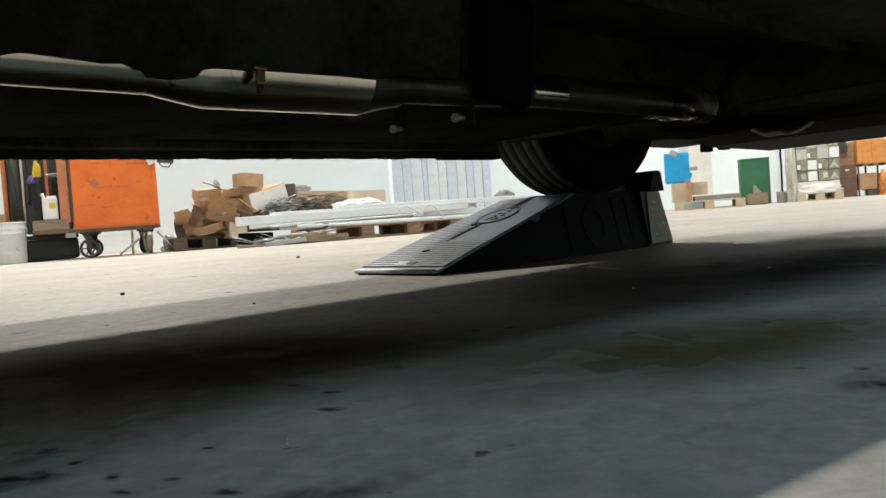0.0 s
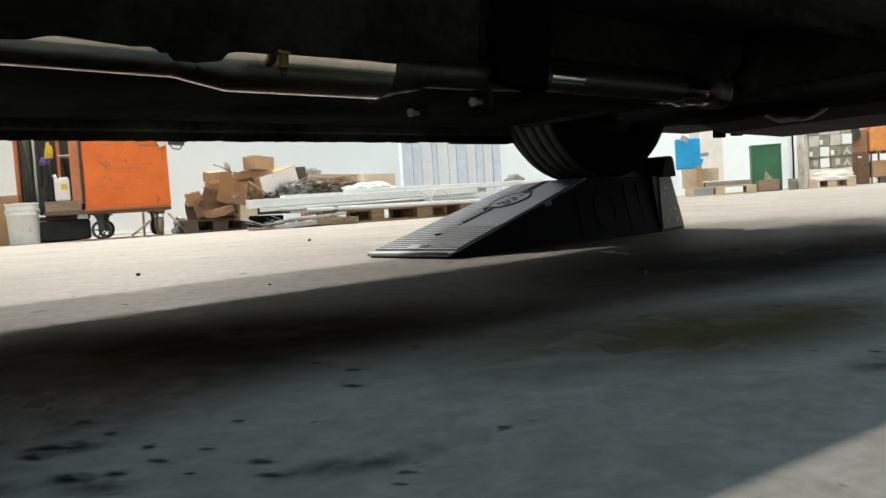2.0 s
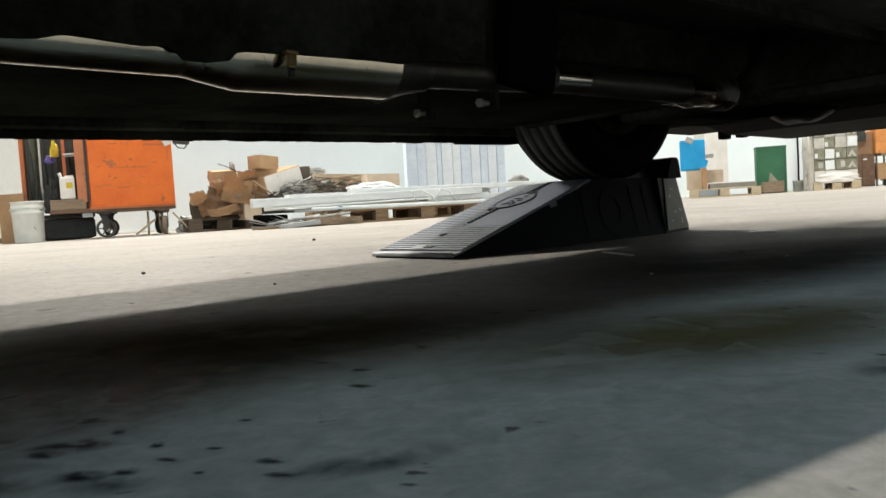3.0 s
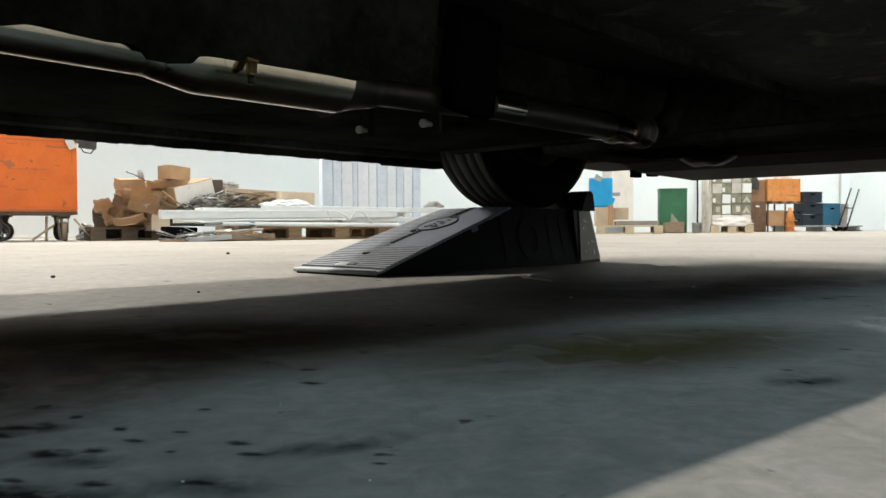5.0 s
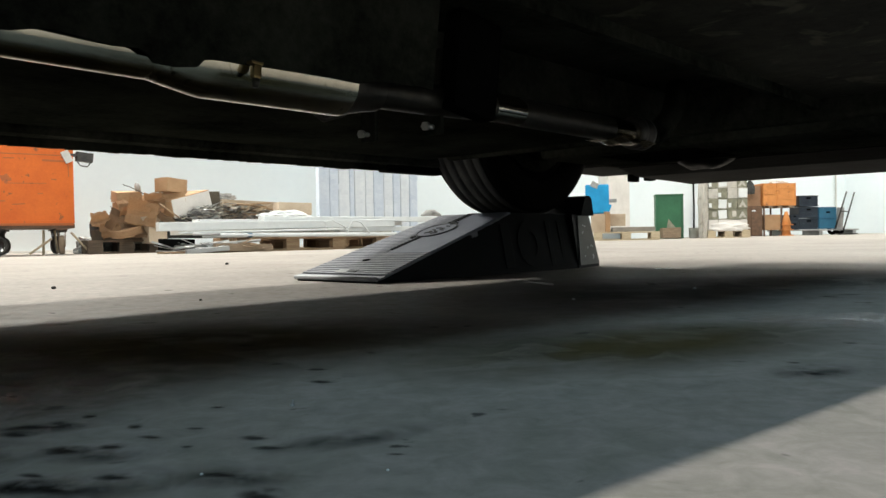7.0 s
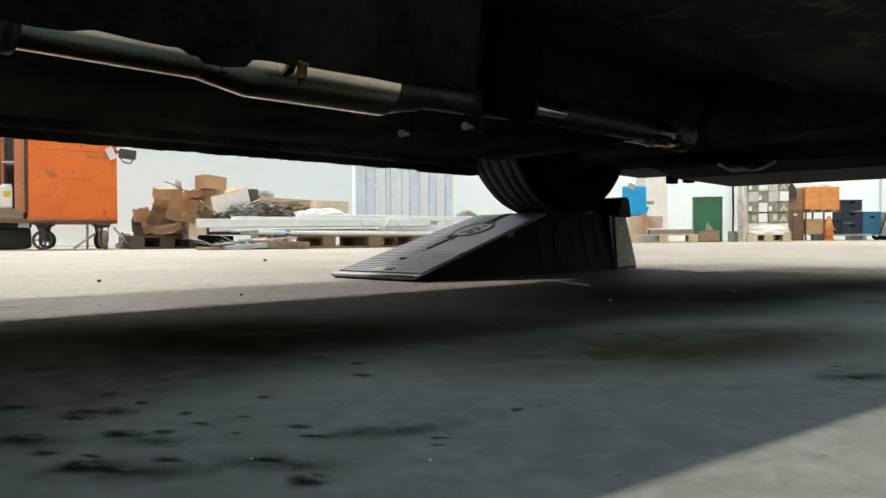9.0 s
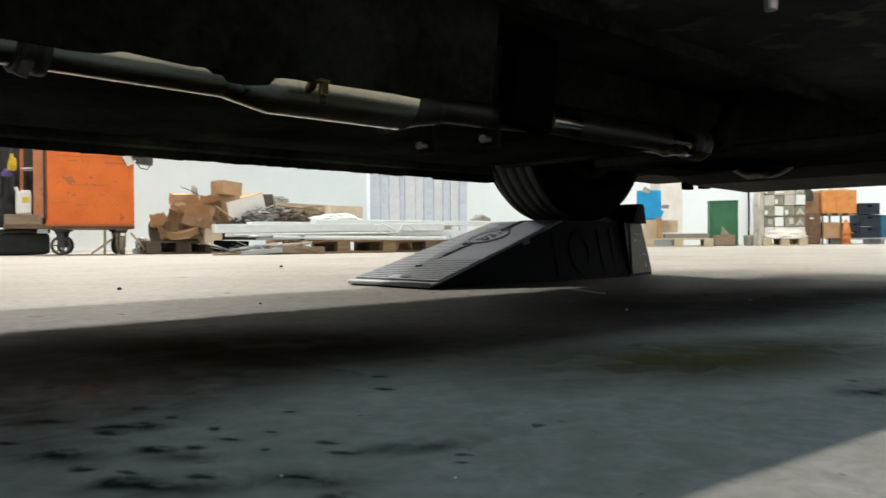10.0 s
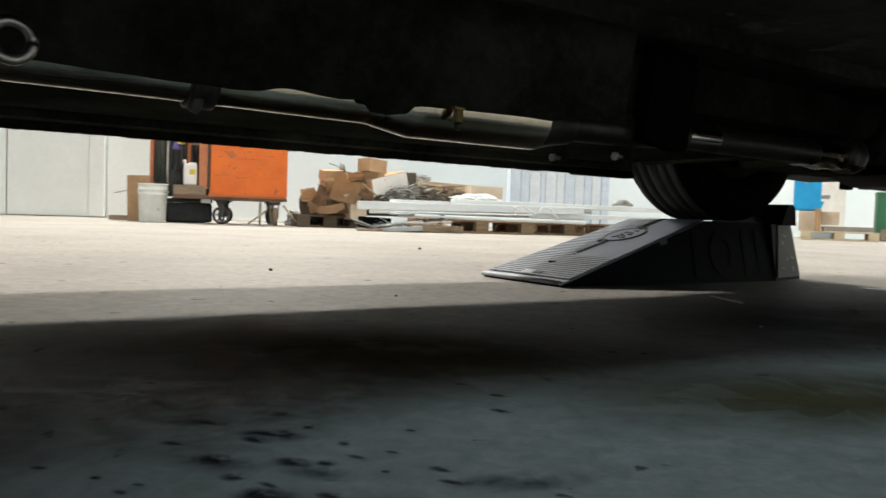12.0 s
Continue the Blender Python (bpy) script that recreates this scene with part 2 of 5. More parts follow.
def concrete():
    """Worn, power-floated concrete: pale and warm, with soft blotches, oil drips, scuffs and uneven gloss."""
    m = bpy.data.materials.new("concrete_floor")
    m.use_nodes = True
    nt = m.node_tree
    p = nt.nodes["Principled BSDF"]
    co = nt.nodes.new("ShaderNodeTexCoord")
    blot = node(nt, "ShaderNodeTexNoise", Scale=1.3, Detail=7.0, Roughness=0.62)
    grain = node(nt, "ShaderNodeTexNoise", Scale=85.0, Detail=5.0, Roughness=0.7)
    wear = node(nt, "ShaderNodeTexNoise", Scale=9.0, Detail=6.0, Roughness=0.65, Distortion=0.4)
    drip = node(nt, "ShaderNodeTexNoise", Scale=16.0, Detail=4.0, Roughness=0.6, Distortion=0.3)
    mottle = node(nt, "ShaderNodeTexNoise", Scale=34.0, Detail=5.0, Roughness=0.7, Distortion=0.5)
    for n in (blot, grain, wear, drip, mottle):
        nt.links.new(co.outputs["Object"], n.inputs["Vector"])
    r1 = nt.nodes.new("ShaderNodeValToRGB")
    r1.color_ramp.elements[0].position, r1.color_ramp.elements[1].position = 0.32, 0.68
    r1.color_ramp.elements[0].color, r1.color_ramp.elements[1].color = (0.366, 0.329, 0.296, 1), (0.458, 0.416, 0.382, 1)
    nt.links.new(blot.outputs[0], r1.inputs[0])
    r2 = nt.nodes.new("ShaderNodeValToRGB")
    r2.color_ramp.elements[0].position, r2.color_ramp.elements[1].position = 0.30, 0.70
    r2.color_ramp.elements[0].color, r2.color_ramp.elements[1].color = (0.87, 0.88, 0.87, 1), (1.07, 1.065, 1.07, 1)
    nt.links.new(wear.outputs[0], r2.inputs[0])
    r3 = nt.nodes.new("ShaderNodeValToRGB")
    r3.color_ramp.elements[0].position, r3.color_ramp.elements[1].position = 0.655, 0.70
    r3.color_ramp.elements[0].color, r3.color_ramp.elements[1].color = (1, 1, 1, 1), (0.28, 0.28, 0.29, 1)
    nt.links.new(drip.outputs[0], r3.inputs[0])
    r4 = nt.nodes.new("ShaderNodeValToRGB")
    r4.color_ramp.elements[0].position, r4.color_ramp.elements[1].position = 0.3, 0.7
    r4.color_ramp.elements[0].color, r4.color_ramp.elements[1].color = (0.95, 0.95, 0.95, 1), (1.04, 1.04, 1.04, 1)
    nt.links.new(grain.outputs[0], r4.inputs[0])
    r5 = nt.nodes.new("ShaderNodeValToRGB")
    r5.color_ramp.elements[0].position, r5.color_ramp.elements[1].position = 0.32, 0.66
    r5.color_ramp.elements[0].color, r5.color_ramp.elements[1].color = (0.83, 0.86, 0.82, 1), (1.15, 1.13, 1.16, 1)
    nt.links.new(mottle.outputs[0], r5.inputs[0])
    last = r1.outputs[0]
    for r in (r2, r3, r4, r5):
        mx = nt.nodes.new("ShaderNodeMix")
        mx.data_type, mx.blend_type = "RGBA", "MULTIPLY"
        mx.inputs[0].default_value = 1.0
        nt.links.new(last, mx.inputs[6])
        nt.links.new(r.outputs[0], mx.inputs[7])
        last = mx.outputs[2]
    nt.links.new(last, p.inputs["Base Color"])
    rr = nt.nodes.new("ShaderNodeMapRange")
    rr.inputs[1].default_value, rr.inputs[2].default_value = 0.3, 0.7
    rr.inputs[3].default_value, rr.inputs[4].default_value = 0.45, 0.75
    p.inputs["Specular IOR Level"].default_value = 0.012
    nt.links.new(wear.outputs[0], rr.inputs[0])
    nt.links.new(rr.outputs[0], p.inputs["Roughness"])
    b = node(nt, "ShaderNodeBump", Strength=0.14, Distance=0.002)
    nt.links.new(grain.outputs[0], b.inputs["Height"])
    nt.links.new(b.outputs[0], p.inputs["Normal"])
    return m


def floor_film(name="greasy_dirt", s1=22.0, s2=75.0, rim=0.2, lo=0.36, hi=0.62, tones=((0.03, 0.035, 0.035), (0.13, 0.135, 0.13)), cover=0.85, gloss=0.3, rough=0.5, detail=6.0):
    """A film of dirt or painted shade that thins towards its rim and breaks into blots."""
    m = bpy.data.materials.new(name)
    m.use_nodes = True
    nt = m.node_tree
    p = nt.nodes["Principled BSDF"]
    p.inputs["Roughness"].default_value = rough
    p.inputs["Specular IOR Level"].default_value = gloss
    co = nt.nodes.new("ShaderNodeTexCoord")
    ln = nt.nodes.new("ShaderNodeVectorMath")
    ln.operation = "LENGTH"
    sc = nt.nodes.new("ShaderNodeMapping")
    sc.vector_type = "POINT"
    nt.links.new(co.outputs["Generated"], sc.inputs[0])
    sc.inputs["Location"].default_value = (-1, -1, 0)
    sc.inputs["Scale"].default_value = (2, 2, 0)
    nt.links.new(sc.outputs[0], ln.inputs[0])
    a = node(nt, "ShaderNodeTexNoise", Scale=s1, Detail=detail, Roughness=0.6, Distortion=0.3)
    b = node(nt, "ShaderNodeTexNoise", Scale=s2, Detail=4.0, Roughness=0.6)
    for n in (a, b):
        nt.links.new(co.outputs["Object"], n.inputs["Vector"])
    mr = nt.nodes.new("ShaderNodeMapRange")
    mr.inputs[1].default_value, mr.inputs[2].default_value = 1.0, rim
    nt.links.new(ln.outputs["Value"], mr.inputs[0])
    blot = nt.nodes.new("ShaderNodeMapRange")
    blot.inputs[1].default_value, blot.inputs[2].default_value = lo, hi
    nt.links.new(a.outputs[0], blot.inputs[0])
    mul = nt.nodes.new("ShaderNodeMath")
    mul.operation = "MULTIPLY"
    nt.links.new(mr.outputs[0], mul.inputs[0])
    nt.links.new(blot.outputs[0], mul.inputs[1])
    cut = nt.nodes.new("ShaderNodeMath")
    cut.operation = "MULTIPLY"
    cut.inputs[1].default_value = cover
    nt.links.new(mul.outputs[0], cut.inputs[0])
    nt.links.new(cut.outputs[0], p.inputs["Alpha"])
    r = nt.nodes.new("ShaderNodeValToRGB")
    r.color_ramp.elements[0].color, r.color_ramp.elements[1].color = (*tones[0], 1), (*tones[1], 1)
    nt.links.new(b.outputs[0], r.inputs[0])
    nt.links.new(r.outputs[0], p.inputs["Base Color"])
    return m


M["floor_film"] = floor_film()
M["drip"] = floor_film("dried_oil", 70.0, 300.0, 0.30, 0.34, 0.50, ((0.004, 0.004, 0.004), (0.014, 0.014, 0.014)), 0.72, 0.0, 0.5, 1.5)
# Pale blue tones paint the wall's reflection into the damp patch.
M["damp"] = floor_film("damp_film", 40.0, 160.0, 0.1, 0.34, 0.58, ((0.34, 0.37, 0.45), (0.52, 0.56, 0.64)), 0.72, 0.6, 0.26)
# Brown oil that also paints part of the shade under the car.
M["old_oil"] = floor_film("old_oil_stain", 9.0, 30.0, 0.25, 0.10, 0.50, ((0.090, 0.063, 0.018), (0.170, 0.128, 0.050)), 0.74, 0.0, 0.7, 4.0)
# Blue-black film that darkens the floor as the car's shade.
M["blue_shade"] = floor_film("blue_black_grease", 6.0, 40.0, 0.35, 0.18, 0.52, ((0.030, 0.046, 0.062), (0.090, 0.118, 0.145)), 0.50, 0.0, 0.6, 6.0)
M["floor"] = concrete()


# ---- builders ----
def bm_box(bm, cx, cy, cz, sx, sy, sz, rx=0, ry=0, rz=0, bevel=0.0, warp=0.0):
    g = bmesh.ops.create_cube(bm, size=1.0)
    vs = g["verts"]
    m = pose(cx, cy, cz, rx, ry, rz) @ Matrix.Diagonal((sx, sy, sz, 1))
    bmesh.ops.transform(bm, matrix=m, verts=vs)
    if warp:
        for v in vs:
            v.co += Vector((random.uniform(-warp, warp), random.uniform(-warp, warp), random.uniform(-warp, warp)))
    if bevel:
        es = list({e for v in vs for e in v.link_edges})
        bmesh.ops.bevel(bm, geom=es, offset=bevel, segments=2, affect="EDGES", profile=0.6)
    return bm


def box(cx, cy, cz, sx, sy, sz, rx=0, ry=0, rz=0, bevel=0.004, warp=0.0):
    return bm_box(bmesh.new(), cx, cy, cz, sx, sy, sz, rx, ry, rz, bevel, warp)


def bm_tube(bm, path, radii, sides=16, caps=True):
    """A round tube through the points, with a radius at each."""
    pts = [Vector(p) for p in path]
    rings = []
    for i, p in enumerate(pts):
        a = pts[max(i - 1, 0)]
        b = pts[min(i + 1, len(pts) - 1)]
        d = (b - a).normalized()
        side = d.cross(Vector((0, 0, 1)))
        side = side.normalized() if side.length > 0.05 else Vector((0, 1, 0)).cross(d).normalized()
        up = side.cross(d)
        r = radii[i] if isinstance(radii, (list, tuple)) else radii
        rings.append([bm.verts.new(p + r * (math.cos(k * math.tau / sides) * side - math.sin(k * math.tau / sides) * up)) for k in range(sides)])
    for r0, r1 in zip(rings, rings[1:]):
        for k in range(sides):
            f = bm.faces.new((r0[k], r0[(k + 1) % sides], r1[(k + 1) % sides], r1[k]))
            f.smooth = True
    if caps:
        bm.faces.new(rings[0][::-1])
        bm.faces.new(rings[-1])
    return bm


def tube(path, radii, sides=16, caps=True):
    return bm_tube(bmesh.new(), path, radii, sides, caps)


def lathe(profile, sides=48, axis="z", closed=False, smooth=True):
    """Turns (radius, height) pairs round an axis."""
    bm = bmesh.new()
    rings = []
    for r, h in profile:
        ring = []
        for k in range(sides):
            a = k * math.tau / sides
            x, y = r * math.cos(a), r * math.sin(a)
            ring.append(bm.verts.new((x, y, h) if axis == "z" else (x, h, y)))
        rings.append(ring)
    pairs = list(zip(rings, rings[1:])) + ([(rings[-1], rings[0])] if closed else [])
    for r0, r1 in pairs:
        for k in range(sides):
            f = bm.faces.new((r0[k], r0[(k + 1) % sides], r1[(k + 1) % sides], r1[k]))
            f.smooth = smooth
    return bm


def prism(outline, depth, axis="y", start=0.0):
    """Extrudes an outline of (a, b) pairs: axis y gives a=x, b=z; axis z gives a=x, b=y; axis x gives a=y, b=z."""
    bm = bmesh.new()

    def at(a, b, c):
        return (a, c, b) if axis == "y" else ((a, b, c) if axis == "z" else (c, a, b))
    lo = [bm.verts.new(at(a, b, start)) for a, b in outline]
    hi = [bm.verts.new(at(a, b, start + depth)) for a, b in outline]
    bm.faces.new(lo)
    bm.faces.new(hi[::-1])
    for i in range(len(outline)):
        j = (i + 1) % len(outline)
        bm.faces.new((lo[i], hi[i], hi[j], lo[j]))
    return bm


def thing(name, label, category, m, group="", kind=""):
    ob = new(name)
    ob.empty_display_size = 0.1
    ob.matrix_world = m
    return tagged(ob, label, category, group, kind)


def part(name, bm, material, parent, label="", m=None):
    bmesh.ops.recalc_face_normals(bm, faces=bm.faces)
    me = bpy.data.meshes.new(name)
    bm.to_mesh(me)
    bm.free()
    me.materials.append(M[material])
    ob = new(name, me)
    ob.parent = parent
    if m is not None:
        ob.matrix_local = m
    return tagged(ob, label)


def solid(name, bm, material, m, label, category="", group="", kind=""):
    ob = part(name, bm, material, None)
    ob.matrix_world = m
    return tagged(ob, label, category, group, kind)


ONE = Matrix.Identity(4)


def at_hall(u, v, z=0.0, turn=0.0):
    return HALL @ pose(u, v, z, 0, 0, turn)


# ---- the hall ----
solid("floor", box(4, 4, -0.1, 70, 70, 0.2, bevel=0), "floor", ONE, "worn pale concrete floor with oil drips", "floor", kind="structure")
# back wall: below, above and beside the unseen opening for the high lamp
for nm, u0, u1, z0, z1 in (("wall_north", -14, 21.9, 0, 5.45), ("wall_north_top", -14, 21.9, 6.45, 7.1), ("wall_north_west", -14, -2.2, 5.45, 6.45), ("wall_north_east", 20.2, 21.9, 5.45, 6.45)):
    solid(nm, box((u0 + u1) / 2, 0.12, (z0 + z1) / 2, u1 - u0, 0.24, z1 - z0, bevel=0), "wall", HALL, "white painted hall wall", "wall", kind="structure")
solid("wall_east", box(22.0, -14, 3.55, 0.24, 28.2, 7.1, bevel=0), "wall", HALL, "white painted hall wall", "wall", kind="structure")
# Unseen walls, kept dark grey to hold down bounced light.
solid("wall_west", box(-14, -14, 3.55, 0.24, 28.2, 7.1, bevel=0), "wall_grey", HALL, "unseen hall wall, kept grey to limit bounced light", "wall", kind="structure")
solid("wall_south", box(4, -28, 3.55, 36.3, 0.24, 7.1, bevel=0), "wall_grey", HALL, "unseen hall wall, kept grey to limit bounced light", "wall", kind="structure")
# unseen roof decks, added to close the hall between the lamp strips
deck = bmesh.new()
for n0, n1 in ((-30, -13.8), (-10.0, -5.25), (-4.25, 2.45), (3.45, 20)):
    bm_box(deck, 0, (n0 + n1) / 2, CEIL + 0.1, 66, n1 - n0, 0.2)
for s0 in (-33, 14):
    bm_box(deck, s0 + 9.5, 0, CEIL + 0.32, 19, 60, 0.2)
solid("ceiling", deck, "ceiling", CAR, "unseen dark roof added over the hall, open in strips", "ceiling", kind="structure")
# door leaf and pilasters on the back wall
door = thing("door_1", "large white sheet-clad sliding door leaf", "door", HALL, kind="structure")
for i in range(4):
    part("door_panel", box(-0.684 - 1.0 * i, -0.05, 2.0, 0.985, 0.09, 3.98, bevel=0.008), "wall_panel", door)
part("door_edge", box(-0.085, -0.065, 2.0, 0.21, 0.12, 3.98, bevel=0.02), "wall_panel", door)
solid("wall_cladding", box(0.40, -0.02, 2.4, 0.70, 0.04, 4.78, bevel=0.004), "wall_panel", HALL, "pale sheet cladding beside the sliding door", "cladding", kind="structure")
latch = thing("door_latch", "small white latch on the sliding door", "latch", HALL)
part("plate", box(-0.10, -0.135, 1.28, 0.14, 0.02, 0.06, bevel=0.004), "white", latch)
part("bolt", tube([(-0.16, -0.15, 1.28), (0.0, -0.15, 1.28)], 0.014, 10), "grey_metal", latch)
solid("trim_east", box(13.24, -0.08, 2.4, 0.20, 0.16, 4.8, bevel=0.01), "wall", HALL, "white painted wall pier", "pier", kind="structure")
solid("baseboard", box(6.8, -0.010, 0.014, 12.6, 0.02, 0.028, bevel=0.003), "wall_panel", HALL, "low pale wall base", "baseboard", kind="structure")
# Thin tube added to draw the corner line on the white wall.
pipe_e = thing("wall_conduit", "thin pale tube added for the line of the wall corner", "conduit", HALL)
part("tube", tube([(21.35, -0.04, 0.02), (21.35, -0.04, 4.6)], 0.025, 10), "wall_panel", pipe_e)


# ---- the ramp ----
def hull(stations):
    """A solid through four-cornered sections: near foot, far foot, far top, near top."""
    bm = bmesh.new()
    rings = [[bm.verts.new(p) for p in st] for st in stations]
    for r0, r1 in zip(rings, rings[1:]):
        for k in range(4):
            bm.faces.new((r0[k], r0[(k + 1) % 4], r1[(k + 1) % 4], r1[k]))
    bm.faces.new(rings[0][::-1]), bm.faces.new(rings[-1])
    return bm


def car_ramp(m, label):
    """Moulded service ramp, narrower at the top: half-ribbed slope, flat top, wheel stop and tapered end."""
    t = thing("car_ramp", label, "ramp", m, group="ramps under the car")
    L0, L1, H = 0.570, 0.905, 0.184

    def near(x):
        return 0.035 * min(max(x / L0, 0), 1)

    def far(x):
        return 0.345 - 0.030 * min(max(x / L0, 0), 1)
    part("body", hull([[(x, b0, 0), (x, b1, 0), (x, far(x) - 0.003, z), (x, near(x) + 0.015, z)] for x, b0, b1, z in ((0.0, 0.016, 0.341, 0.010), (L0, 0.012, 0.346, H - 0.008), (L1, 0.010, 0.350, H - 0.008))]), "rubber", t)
    part("deck", hull([[(x, near(x), z - d), (x, far(x), z - d), (x, far(x), z), (x, near(x), z)] for x, z, d in ((-0.006, 0.0145, 0.006), (0.012, 0.018, 0.005), (L0, H, 0.004))]), "ramp_deck", t, "worn slope of the ramp, greyed to carry its sheen")
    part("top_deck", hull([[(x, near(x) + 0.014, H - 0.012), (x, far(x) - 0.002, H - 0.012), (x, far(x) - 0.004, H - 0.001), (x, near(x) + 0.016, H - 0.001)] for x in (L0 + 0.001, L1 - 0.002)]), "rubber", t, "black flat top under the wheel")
    part("foot_lip", tube([(-0.005, 0.014, 0.010), (-0.005, 0.18, 0.0105), (-0.005, 0.343, 0.010)], 0.0062, 10), "ramp_lip", t, "lip at the slope's foot, paled for the light it catches")
    part("end_block", hull([[(L1, 0.0085, 0), (L1, 0.350, 0), (L1, 0.320, 0.180), (L1, 0.0335, 0.180)], [(1.112, 0.054, 0), (1.112, 0.305, 0), (1.066, 0.290, 0.180), (1.066, 0.069, 0.180)]]), "rubber", t)
    stop = prism([(0.965, 0.178), (0.985, 0.225), (0.993, 0.240), (1.003, 0.246), (1.024, 0.245), (1.034, 0.236), (1.046, 0.178)], 0.27, "y", 0.035)
    part("wheel_stop", stop, "rubber", t)
    part("end_panel", hull([[(0.914, 0.0060, 0.010), (0.914, 0.020, 0.010), (0.950, 0.054, 0.177), (0.950, 0.0395, 0.177)], [(1.103, 0.0475, 0.010), (1.103, 0.062, 0.010), (1.060, 0.078, 0.177), (1.060, 0.0637, 0.177)]]), "rubber_pale", t, "pale grey scuffed end panel")
    # slope: ribs over the whole width at the foot, higher up over the far half alone
    rise = math.degrees(math.atan2(H - 0.018, L0 - 0.012))

    def on_slope(x, n, up=0.0):
        return pose(x, n, 0.0185 + (x - 0.012) * math.tan(radians(rise)) + up, 0, -rise, 0)
    seam = 0.180
    # Black bed under the ribs paints the shade in their grooves.
    part("groove_bed", hull([[(x, near(x) + 0.004, z), (x, far(x) - 0.004, z), (x, far(x) - 0.004, z + 0.0008), (x, near(x) + 0.004, z + 0.0008)] for x, z in ((0.014, 0.0186), (L0 - 0.014, H - 0.0042))]), "rubber", t, "black bed putting shade between the ribs")
    rib = None
    for i in range(38):
        x = 0.022 + i * 0.0142
        n0 = near(x) + 0.004 if x < 0.19 else seam + 0.004
        n1 = far(x) - 0.004
        place = on_slope(x, (n0 + n1) / 2) @ Matrix.Diagonal((1, n1 - n0, 1, 1))
        if rib is None:
            rib = part("rib", box(0, 0, 0.0004, 0.0090, 1.0, 0.0046, bevel=0), "ramp_deck", t, m=place)
        else:
            o = new("rib", rib.data)
            o.parent, o.matrix_local = t, place
    tan = math.tan(radians(rise))
    part("smooth_half", hull([[(x, near(x) + 0.003, 0.0185 + (x - 0.012) * tan), (x, seam - 0.004, 0.0185 + (x - 0.012) * tan), (x, seam - 0.004, 0.0208 + (x - 0.012) * tan), (x, near(x) + 0.003, 0.0208 + (x - 0.012) * tan)] for x in (0.186, L0 - 0.004)]), "ramp_smooth", t, "smooth half of the slope, toned blue-grey for shade")
    rnd = random.Random(5)
    # Small dark boxes draw the jagged line along the seam.
    tooth = None
    for i in range(13, 38):
        x = 0.0291 + i * 0.0142
        if 0.335 < x < 0.445:
            continue
        place = on_slope(x, seam + rnd.uniform(-0.002, 0.002), 0.0022) @ pose(0, 0, 0, 0, 0, 12) @ Matrix.Diagonal((1, 1.6 if x > 0.45 else 1.0, 1, 1))
        if tooth is None:
            tooth = part("rib_tooth", box(0, 0, 0, 0.0060, 0.017, 0.0050, bevel=0), "rubber", t, m=place)
        else:
            o = new("rib_tooth", tooth.data)
            o.parent, o.matrix_local = t, place
    for x, n, a, b in ((0.322, 0.206, 0.016, 0.014), (0.452, 0.158, 0.020, 0.022), (0.462, 0.172, 0.026, 0.012), (0.120, 0.188, 0.008, 0.022)):
        part("dark_nub", box(0, 0, 0.003, a, b, 0.005, 0, 0, 20, bevel=0.001), "rubber", t, m=on_slope(x, n))
    # round badge and raised shapes on the flanks, plain
    badge = bmesh.new()
    for k in range(40):
        a, b = k * math.tau / 40, (k + 1) * math.tau / 40
        f0 = 0.90 if math.cos(a + 0.9) > -0.2 else 0.96
        r = [(math.cos(x) * 0.068 * f, math.sin(x) * 0.060 * f) for x in (a, b) for f in (1, f0)]
        lov = [badge.verts.new((x, y, 0.002)) for x, y in r]
        hiv = [badge.verts.new((x, y, 0.0052)) for x, y in r]
        badge.faces.new((hiv[0], hiv[1], hiv[3], hiv[2]))
        badge.faces.new((lov[0], lov[2], hiv[2], hiv[0]))
        badge.faces.new((lov[1], hiv[1], hiv[3], lov[3]))
    for k in range(9):
        bm_box(badge, -0.034 + (k % 5) * 0.016 + rnd.uniform(-0.004, 0.004), -0.016 + 0.026 * (k // 5) + rnd.uniform(-0.006, 0.006), 0.0045, 0.006, rnd.uniform(0.010, 0.022), 0.003, 0, 0, rnd.uniform(-30, 30))
    disc = prism([(0.064 * math.cos(k * math.tau / 36), 0.056 * math.sin(k * math.tau / 36)) for k in range(36)], 0.003, "z", 0.0012)
    plate = part("badge_plate", disc, "ramp_smooth", t, "round plate on the slope", m=on_slope(0.391, 0.172))
    part("badge", badge, "badge", plate, "raised ring and marks, toned dark as relief shade")
    part("label_plate", box(0, 0, 0.0026, 0.026, 0.050, 0.0020, bevel=0.0005), "ramp_lip", t, "small worn label plate near the foot", m=on_slope(0.034, 0.185))
    part("label_plate", box(0, 0, 0.0030, 0.018, 0.034, 0.0024, bevel=0.0005), "badge", t, "small dark plate near the foot", m=on_slope(0.036, 0.150))
    lean = math.degrees(math.atan2(0.035, 0.176))
    for sg in (1, -1):
        def flank(x, z):
            n = 0.0125 + 0.035 * z / 0.176
            return pose(x, n if sg > 0 else 0.362 - n, z, -lean * sg, 0, 0)
        for x, w, z0, z1, tilt in ((0.544, 0.044, 0.012, 0.150, 0), (0.770, 0.024, 0.012, 0.160, 0), (0.838, 0.024, 0.012, 0.160, 0)):
            part("flank_rib", box(0, 0, 0, w, 0.0034, z1 - z0, 0, tilt, 0, bevel=0.0016), "rubber", t, m=flank(x, (z0 + z1) / 2))
        ringm = bmesh.new()
        for k in range(28):
            a, b = k * math.tau / 28, (k + 1) * math.tau / 28
            r = [(math.cos(x) * c, math.sin(x) * d) for x in (a, b) for c, d in ((0.066, 0.072), (0.030, 0.042))]
